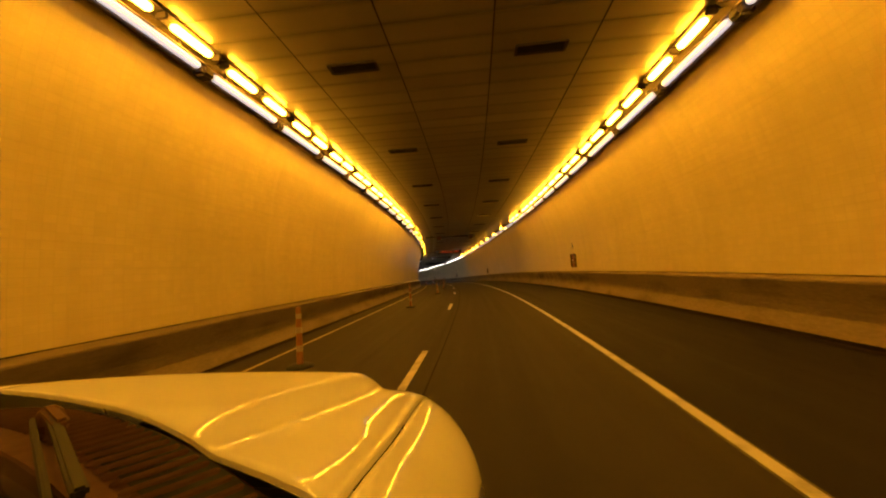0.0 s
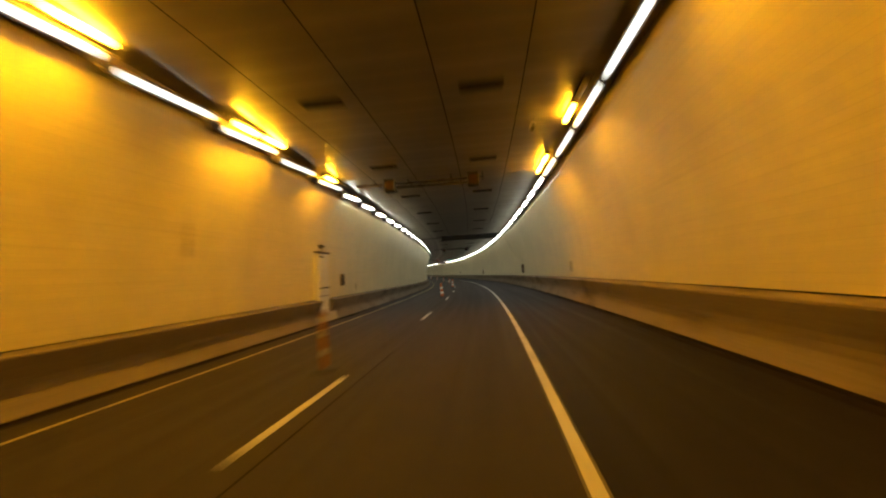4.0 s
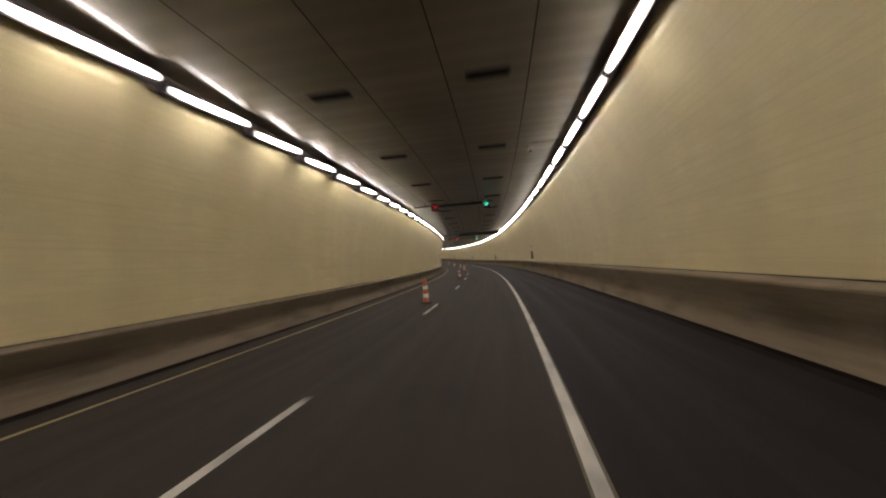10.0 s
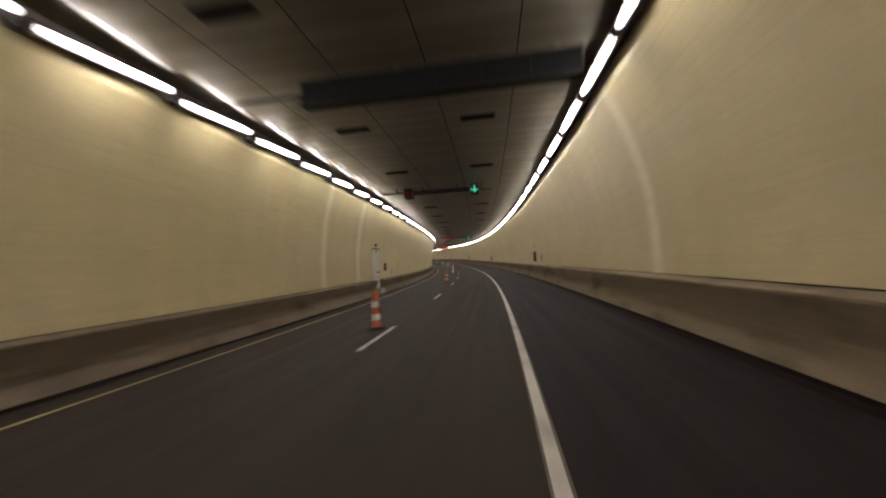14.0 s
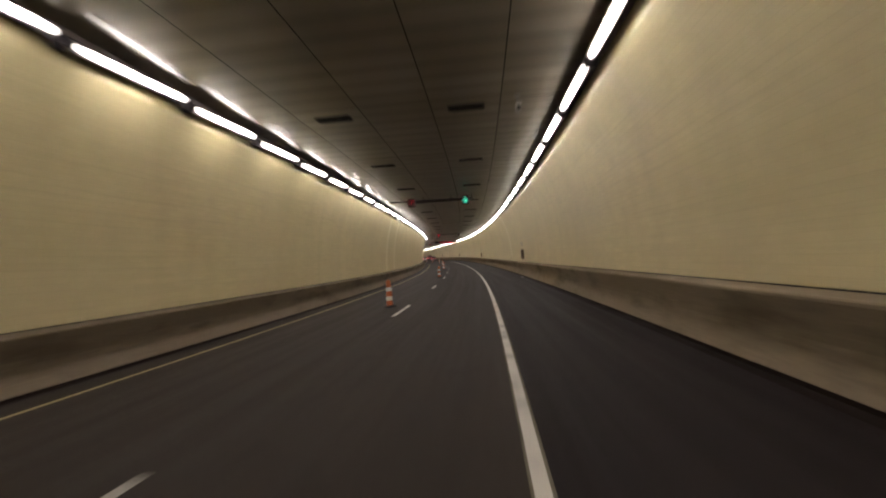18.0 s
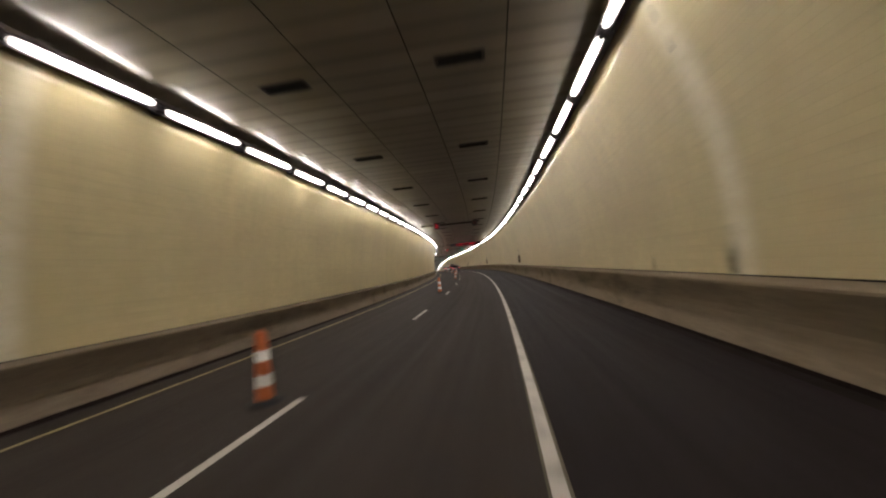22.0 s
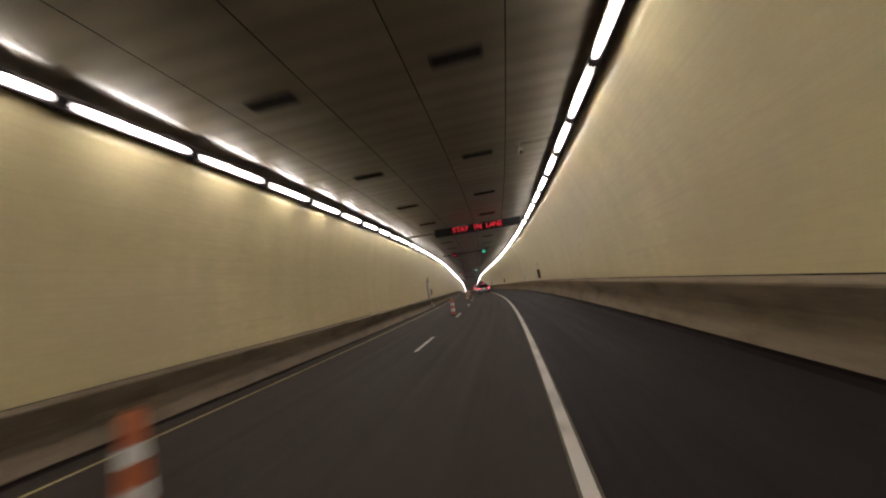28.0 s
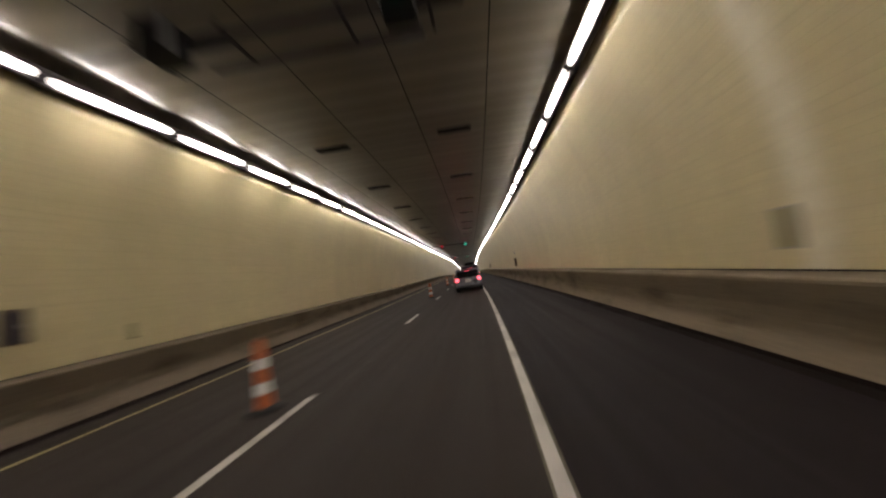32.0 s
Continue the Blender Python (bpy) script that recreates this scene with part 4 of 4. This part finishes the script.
# dark patches on the right barrier: joints near 22, a recess's shade near 88
for s, width in ((21.9, 0.5), (22.8, 0.22), (24.6, 0.3), (87.6, 0.4), (88.4, 0.9), (89.4, 0.5), (90.3, 0.35)):
    verts, faces, uvs = [], [], []
    for i, (x, z) in enumerate(BARRIER_R[3:11]):
        verts += [at(s - width / 2, x - 0.005, z), at(s + width / 2, x - 0.005, z)]
        if i:
            faces.append((2 * i - 2, 2 * i - 1, 2 * i + 1, 2 * i))
            uvs += [(0, 0.6 - i * 0.07), (1, 0.6 - i * 0.07), (1, 0.53 - i * 0.07), (0, 0.53 - i * 0.07)]
    me = bpy.data.meshes.new("barrier_stain")
    me.from_pydata(verts, [], faces)
    me.uv_layers.new(name="UVMap").data.foreach_set("uv", [c for uv in uvs for c in uv])
    tagged(link_mesh("barrier_stain", me, DARK_FILM), "dark patch painted over the concrete barrier", "stain", kind="structure")


# a stretch of the right wall where the tile courses stand out in dark grout
GROUT = surface("dirty_grout", (0.40, 0.335, 0.205), 0.8, stain=3, stain_amount=0.4, relief=0)
for s0, s1, i in [(79.0, 90.4, i) for i in range(34)] + [(172.0, 174.6, i) for i in range(3, 34)]:
    z = 1.03 + 0.108 * (i + 1)
    x0, x1 = wall_x(1, z - 0.004), wall_x(1, z + 0.004)
    line = sweep("grout_line", [(x0 - 0.004, z - 0.004), (x1 - 0.004, z + 0.004)], GROUT, s0, s1 - 0.02 * i, 1.0)
    tagged(line, "dark grout line between courses of tiles", "joint", kind="structure")


# ---- vehicles ----
def loft(sections, seg=24, power=4.0, close=True):
    """Rounded sections (y, half width, z low, z high, x centre) joined along y."""
    bm = bmesh.new()
    loops = []
    for y, w, z0, z1 in sections:
        cz, hz = (z0 + z1) / 2, (z1 - z0) / 2
        ring = []
        for i in range(seg):
            a = 2 * math.pi * i / seg
            c, s = math.cos(a), math.sin(a)
            ring.append(bm.verts.new((w * math.copysign(abs(c) ** (2 / power), c), y, cz + hz * math.copysign(abs(s) ** (2 / power), s))))
        loops.append(ring)
    for p, q in zip(loops, loops[1:]):
        for i in range(seg):
            bm.faces.new((p[i], q[i], q[(i + 1) % seg], p[(i + 1) % seg]))
    if close:
        bm.faces.new(loops[0])
        bm.faces.new(loops[-1][::-1])
    bmesh.ops.recalc_face_normals(bm, faces=bm.faces)
    return bm


def wheel(root, x, y, r, width=0.21):
    w = part("wheel", rod(r * 0.66, width * 0.8, (x, y, r), "X", 20), MAT["grey_metal"], root, "grey wheel")
    bm = bmesh.new()
    rings = [(r * 0.64, -width / 2), (r * 0.93, -width / 2), (r, -width * 0.34), (r, width * 0.34), (r * 0.93, width / 2), (r * 0.64, width / 2)]
    lathe(rings, 24, bm)
    bmesh.ops.transform(bm, matrix=Matrix.Translation((x, y, r)) @ Matrix.Rotation(radians(90), 4, "Y"), verts=bm.verts)
    part("tyre", bm, MAT["rubber"], w, "black tyre", smooth=True)
    hub = math.copysign(width * 0.42, x)
    for i in range(5):
        a = 2 * math.pi * i / 5
        part("spoke", box((0.02, 0.05, r * 0.5), (x + hub, y + math.sin(a) * r * 0.3, r + math.cos(a) * r * 0.3), 0.004, Matrix.Rotation(-a, 4, "X")), MAT["grey_metal"], w)


def road_car(name, label, paint, m, length=4.4, width=1.74, height=1.46, rack=False, tail=True):
    """A car seen from behind: y forward, rear at -length/2."""
    root = thing(name, label, "car", "cars queuing ahead", m)
    L, w, h = length / 2, width / 2, height
    belt = h * 0.645
    part("body", loft([(-L, w * 0.80, 0.36, belt * 0.86), (-L + 0.06, w * 0.93, 0.28, belt * 0.95), (-L + 0.4, w, 0.24, belt), (-L * 0.35, w, 0.22, belt), (L * 0.35, w, 0.22, belt), (L * 0.55, w * 0.99, 0.22, belt * 0.97), (L - 0.3, w * 0.94, 0.24, belt * 0.84), (L - 0.05, w * 0.82, 0.3, belt * 0.72), (L, w * 0.7, 0.34, belt * 0.62)], 28, 5), MAT[paint], root, smooth=True)
    part("cabin_glass", loft([(-L + 0.14, w * 0.80, belt - 0.1, belt + 0.04), (-L + 0.30, w * 0.83, belt - 0.1, h * 0.86), (-L + 0.52, w * 0.80, belt - 0.1, h - 0.03), (0.1, w * 0.82, belt - 0.1, h - 0.015), (L * 0.28, w * 0.82, belt - 0.1, h * 0.93), (L * 0.55, w * 0.80, belt - 0.1, belt + 0.02)], 28, 5), MAT["glass"], root, "dark glass", smooth=True)
    part("roof", loft([(-L + 0.36, w * 0.74, h * 0.915, h * 0.95), (-L + 0.5, w * 0.80, h - 0.07, h + 0.004), (0.1, w * 0.81, h - 0.06, h + 0.018), (L * 0.26, w * 0.78, h * 0.925, h * 0.955)], 24, 5), MAT[paint], root, smooth=True)
    for sx in (-1, 1):
        for y0, y1, z1 in ((-L + 0.16, -L + 0.48, h - 0.05), (-0.25, -0.2, h - 0.04), (L * 0.55, L * 0.27, h * 0.93)):
            a, b = Vector((sx * w * 0.87, y0, belt - 0.02)), Vector((sx * w * 0.80, y1, z1))
            d = b - a
            turn = d.to_track_quat("Z", "Y").to_matrix().to_4x4()
            part("pillar", box((0.07, 0.09, d.length), (a + b) / 2, 0.015, turn), MAT[paint], root)
        lampm = part("tail_lamp", box((0.20, 0.09, 0.22), (sx * w * 0.80, -L + 0.035, belt * 0.83), 0.03), MAT["brake" if tail else "red_door"], root, "lit red tail lamp" if tail else "red tail lamp")
        part("lens", rod(0.06, 0.02, (sx * w * 0.78, -L - 0.015, belt * 0.88), "Y", 14), MAT["brake" if tail else "red_door"], lampm)
        mir = part("mirror", box((0.17, 0.10, 0.12), (sx * (w + 0.07), L * 0.42, belt + 0.07), 0.03), MAT[paint], root)
        part("mirror_glass", box((0.14, 0.006, 0.09), (sx * (w + 0.07), L * 0.42 - 0.053, belt + 0.07)), MAT["glass"], mir)
        part("sill", box((0.05, length * 0.42, 0.09), (sx * (w - 0.02), 0, 0.25), 0.02), MAT["black"], root)
        for y in (-L + 0.78, L - 0.82):
            wheel(root, sx * (w - 0.10), y, 0.31)
    part("rear_bumper", loft([(-L - 0.05, w * 0.80, 0.34, 0.56), (-L + 0.0, w * 0.93, 0.30, 0.60), (-L + 0.25, w * 0.99, 0.30, 0.58)], 20, 6), MAT[paint], root, smooth=True)
    part("bumper_skirt", box((w * 1.5, 0.10, 0.12), (0, -L + 0.05, 0.30), 0.02), MAT["black"], root)
    plate = part("number_plate", box((0.36, 0.012, 0.18), (0, -L - 0.005, belt * 0.76), 0.004), MAT["white_sign"], root, "plain white plate")
    part("bar", box((0.26, 0.004, 0.035), (0, -L - 0.013, belt * 0.76)), MAT["grey_metal"], plate)
    part("hatch_seam", box((w * 1.5, 0.01, 0.012), (0, -L + 0.012, belt * 0.62)), MAT["black"], root)
    part("high_brake_lamp", box((0.46, 0.03, 0.055), (0, -L + 0.40, h * 0.925), 0.005), MAT["brake" if tail else "red_door"], root, "lit red brake lamp")
    part("wiper", box((0.42, 0.012, 0.015), (0.1, -L + 0.16, belt + 0.07), 0.003, Matrix.Rotation(radians(8), 4, "Y")), MAT["black"], root)
    if rack:
        for sx in (-1, 1):
            part("roof_rail", rod(0.018, 1.7, (sx * w * 0.66, -0.5, h + 0.07), "Y", 8), MAT["black"], root)
        for y in (-1.0, -0.1):
            part("cross_bar", rod(0.018, w * 1.4, (0, y, h + 0.09), "X", 8), MAT["black"], root)
        part("roof_box", loft([(-1.2, w * 0.4, h + 0.10, h + 0.22), (-1.0, w * 0.5, h + 0.10, h + 0.34), (0.0, w * 0.5, h + 0.10, h + 0.34), (0.3, w * 0.34, h + 0.10, h + 0.18)], 18, 5), MAT["black"], root)
    return root


def on_road(s, x, turn=0.0):
    return frame_at(s, x, road_z(x), turn) @ Matrix.Rotation(-math.atan(BANK), 4, "Y")


road_car("silver_car", "silver estate car with lit brake lamps, queuing in the lane", "silver_paint", on_road(317.5, -0.15))
road_car("dark_car", "dark blue off-roader with a loaded roof rack", "dark_paint", on_road(328.5, 0.05), 4.5, 1.82, 1.72, rack=True)
road_car("white_car", "white hatchback further up the queue", "white_paint", on_road(343.0, -0.3), 4.1, 1.72, 1.5)
road_car("white_car", "white estate car at the head of the queue", "white_paint", on_road(360.0, -0.2), 4.5, 1.76, 1.5)


# ---- the white truck that carries the viewer, standing where the drive begins ----
def ease(u):
    u = min(max(u, 0.0), 1.0)
    return u * u * (3 - 2 * u)


TRUCK_HALF, TRUCK_X = 1.05, -1.05


def bonnet_rear(d):
    return 0.90 - 0.36 * d - 0.11 * d * d


def bonnet_front(d):
    return 1.66 - 0.30 * (d / TRUCK_HALF) ** 2.2


def bonnet_z(d, y, roll=0.70):
    """Height of the bonnet and wings: a raised middle, a fold on each side, wings rolling over."""
    edge = 0.39 + 0.17 * ease((y - 0.80) / 0.55) + (1.5 if roll > 0.9 else 0.0)
    z = 1.045 + 0.055 * (1 - ease((d - edge + 0.06) / 0.12)) * ease((y - 0.66) / 0.26) + 0.03 * (1 - ease((y - 0.55) / 0.4))
    if d > roll:
        u = min((d - roll) / 0.26, 1.0)
        z -= 0.30 * (1 - math.sqrt(max(1 - u * u, 0.0)))
    z -= 0.055 * max(0.0, (y - 0.5) / 1.0) ** 2
    nose = (y - (bonnet_front(d) - 0.34)) / 0.34
    if nose > 0:
        z -= 0.26 * (1 - math.sqrt(max(1 - min(nose, 1) ** 2, 0)))
    return z


def bonnet_piece(name, d0, d1, sign, y_of, material, parent, nx=30, ny=34, label=""):
    bm = bmesh.new()
    grid = []
    for j in range(ny + 1):
        row = []
        for i in range(nx + 1):
            d = d0 + (d1 - d0) * i / nx
            a, b = y_of(d), bonnet_front(abs(d))
            y = a + (b - a) * (1 - (1 - j / ny) ** 1.3)
            row.append(bm.verts.new((TRUCK_X + sign * d, y, bonnet_z(abs(d), y, 0.70 if d * sign > 0 else 1.0))))
        grid.append(row)
    for j in range(ny):
        for i in range(nx):
            bm.faces.new((grid[j][i], grid[j][i + 1], grid[j + 1][i + 1], grid[j + 1][i]))
    edges = [e for e in bm.edges if e.is_boundary]
    made = bmesh.ops.extrude_edge_only(bm, edges=edges)
    for v in made["geom"]:
        if isinstance(v, bmesh.types.BMVert):
            v.co.z -= 0.014
    bmesh.ops.recalc_face_normals(bm, faces=bm.faces)
    ob = part(name, bm, material, parent, label, smooth=True)
    for p in list(ob.data.polygons)[nx * ny:]:
        p.use_smooth = False
    return ob


def carrier_truck():
    m = frame_at(-0.24, -0.975, road_z(-0.975), radians(-1.7))
    root = thing("white_truck", "white pickup truck with a raised bonnet and black cowl grille", "truck", "", m)
    bonnet_piece("bonnet", -0.772, 0.772, 1, bonnet_rear, MAT["white_paint"], root, 56, 36, "glossy white bonnet")
    for sign in (-1, 1):
        wing = bonnet_piece("wing", 0.784, 0.958 if sign > 0 else 1.258, sign, lambda d: 0.30, MAT["white_paint"], root, 16, 36, "glossy white wing")
        part("wing_side", loft([(0.25, 0.02, 0.45, 0.74), (1.0, 0.025, 0.45, 0.73), (1.36, 0.02, 0.45, 0.62)], 10, 4), MAT["white_paint"], root).location = (TRUCK_X + sign * 0.92, 0, 0)
        lampb = part("headlamp", loft([(1.18, 0.04, 0.66, 0.80), (1.3, 0.09, 0.62, 0.80), (1.40, 0.05, 0.64, 0.74)], 14, 3), MAT["lamp_glass"], root, "clear headlamp")
        lampb.location = (TRUCK_X + sign * 0.82, 0, 0)
        part("side_panel", box((0.06, 2.6, 0.40), (TRUCK_X + sign * 0.93, -1.5, 0.60), 0.02), MAT["white_paint"], root)
        for y in (0.75, -2.1):
            wheel(root, TRUCK_X + sign * 0.88, y, 0.36, 0.24)
        part("pillar", box((0.07, 0.06, 0.80), (TRUCK_X + sign * 0.78, -0.02, 1.36), 0.015, Matrix.Rotation(radians(40), 4, "X")), MAT["white_paint"], root)
    part("grille", box((1.3, 0.06, 0.34), (TRUCK_X, 1.52, 0.62), 0.02), MAT["black"], root)
    part("bumper", loft([(1.20, 0.93, 0.34, 0.54), (1.40, 0.86, 0.34, 0.54), (1.60, 0.66, 0.36, 0.52)], 20, 5), MAT["grey_metal"], root).location = (TRUCK_X, 0, 0)
    part("chassis", box((1.5, 4.4, 0.16), (TRUCK_X, -0.9, 0.42), 0.02), MAT["black"], root)
    part("bed", box((1.74, 1.9, 0.12), (TRUCK_X, -2.2, 0.86), 0.02), MAT["black"], root)
    part("tailgate", box((1.74, 0.07, 0.55), (TRUCK_X, -3.12, 0.82), 0.02), MAT["white_paint"], root)
    part("roof", loft([(-1.25, 0.60, 1.62, 1.70), (-0.9, 0.68, 1.62, 1.74), (-0.45, 0.66, 1.60, 1.70)], 20, 5), MAT["white_paint"], root).location = (TRUCK_X, 0, 0)
    part("cab_back", box((1.4, 0.05, 0.85), (TRUCK_X, -1.22, 1.25), 0.02), MAT["glass"], root)
    # cowl: a black shelf with slats between the bonnet and the windscreen, coloured as lit
    bm = bmesh.new()
    rows = []
    for i in range(29):
        d = -0.74 + 1.46 * i / 28
        y1 = bonnet_rear(d) + 0.01
        rows.append([bm.verts.new((TRUCK_X + d, y1, 1.055 - 0.1 * d * d)), bm.verts.new((TRUCK_X + d, y1 - 0.24, 1.075 - 0.1 * d * d)), bm.verts.new((TRUCK_X + d, y1 - 0.26, 1.04 - 0.1 * d * d))])
    for a, b in zip(rows, rows[1:]):
        for k in range(2):
            bm.faces.new((a[k], b[k], b[k + 1], a[k + 1]))
    cowl = part("cowl", bm, MAT["cowl"], root, "black cowl panel, browned for reflected orange light")
    for i in range(34):
        d = -0.66 + 1.3 * i / 33
        y1 = bonnet_rear(d) - 0.082
        part("slat", box((0.008, 0.14, 0.012), (TRUCK_X + d, y1 - 0.018, 1.078 - 0.1 * d * d), 0.003, Matrix.Rotation(-0.66, 4, "Z")), MAT["cowl"], cowl)
    # black strip laid on the cowl, painting the dark gaps between the slats
    bm = bmesh.new()
    rows = []
    for i in range(29):
        d = -0.72 + 1.42 * i / 28
        y1 = bonnet_rear(d)
        rows.append([bm.verts.new((TRUCK_X + d, y1 - 0.004, 1.066 - 0.1 * d * d)), bm.verts.new((TRUCK_X + d, y1 - 0.15, 1.073 - 0.1 * d * d))])
    for a, b in zip(rows, rows[1:]):
        bm.faces.new((a[0], b[0], b[1], a[1]))
    part("slot_bed", bm, MAT["slot"], cowl, "black strip standing for the shade between the slats")
    # windscreen
    bm = bmesh.new()
    low, high = [], []
    for i in range(21):
        d = -0.72 + 1.42 * i / 20
        low.append(bm.verts.new((TRUCK_X + d, bonnet_rear(d) - 0.235, 1.07 - 0.1 * d * d)))
        high.append(bm.verts.new((TRUCK_X + d * 0.92, -0.36 - 0.12 * d * d, 1.66 - 0.04 * d * d)))
    for i in range(20):
        bm.faces.new((low[i], low[i + 1], high[i + 1], high[i]))
    part("windscreen", bm, MAT["glass"], root, "dark windscreen glass", smooth=True)
    wip = part("wiper", box((0.022, 0.60, 0.018), (-0.89, 0.64, 1.125), 0.005, Matrix.Rotation(radians(58), 4, "Z")), MAT["black"], root, "black wiper")
    part("wiper_pivot", lathe([(0.032, 1.07), (0.032, 1.10), (0.022, 1.13), (0.01, 1.14)], 14), MAT["cowl"], wip).location = (-1.13, 0.79, 0)
    part("wiper_link", box((0.03, 0.18, 0.024), (-1.06, 0.75, 1.13), 0.008, Matrix.Rotation(radians(62), 4, "Z")), MAT["cowl"], wip)
    part("wiper_blade", box((0.010, 0.58, 0.035), (-0.90, 0.61, 1.105), 0.003, Matrix.Rotation(radians(58), 4, "Z")), MAT["rubber"], wip)


carrier_truck()


# ---- single tiles on the stretches of wall nearest to the lane ----
def tile_piece_material():
    m, t, b = graph("glazed_tile")
    info = t.nodes.new("ShaderNodeObjectInfo")
    obj = coords(t, "Object")
    cloud, speck = noise_tex(t, obj, 9.0, 3, 0.6), noise_tex(t, obj, 60.0, 3, 0.7)
    c = mix_rgb(t, info.outputs["Random"], (0.545, 0.468, 0.265), (0.625, 0.54, 0.32))
    c = mix_rgb(t, ramp(t, cloud, 0.45, 0.8, 0, 0.3), c, (0.34, 0.28, 0.18))
    c = mix_rgb(t, ramp(t, speck, 0.66, 0.78, 0, 0.3), c, (0.2, 0.16, 0.1))
    t.links.new(c, b.inputs["Base Color"])
    b.inputs["Roughness"].default_value = 0.29
    b.inputs["Specular IOR Level"].default_value = 0.40
    return m


def tile_mesh():
    """A flat tile with a chamfered rim; its face looks towards -x."""
    w, h, d, c = 0.0732, 0.0522, 0.007, 0.003
    ring = ((-1, -1), (1, -1), (1, 1), (-1, 1))
    verts = [(0, a * w, b * h) for a, b in ring] + [(-d + c, a * w, b * h) for a, b in ring] + [(-d, a * (w - c), b * (h - c)) for a, b in ring]
    faces = [(8, 11, 10, 9)]
    for k in (0, 4):
        faces += [(k + i, k + 4 + i, k + 4 + (i + 1) % 4, k + (i + 1) % 4) for i in range(4)]
    me = bpy.data.meshes.new("tile")
    me.from_pydata(verts, [], faces)
    me.materials.append(tile_piece_material())
    return me


TILE = tile_mesh()
for side, wall_name, foot, start in ((1, "wall_right", 1.03, 91.5), (-1, "wall_left", 0.75, 88.5)):
    wall = bpy.data.objects[wall_name]
    face = Matrix.Rotation(0.0 if side > 0 else math.pi, 4, "Z")
    for i in range(75):
        for j in range(4):
            s, z = start + 0.15 * (i + 0.5), foot + 0.108 * (j + 0.5)
            ob = new("tile", TILE)
            ob.parent = wall
            ob.matrix_basis = frame_at(s, wall_x(side, z) - side * 0.001, z) @ face
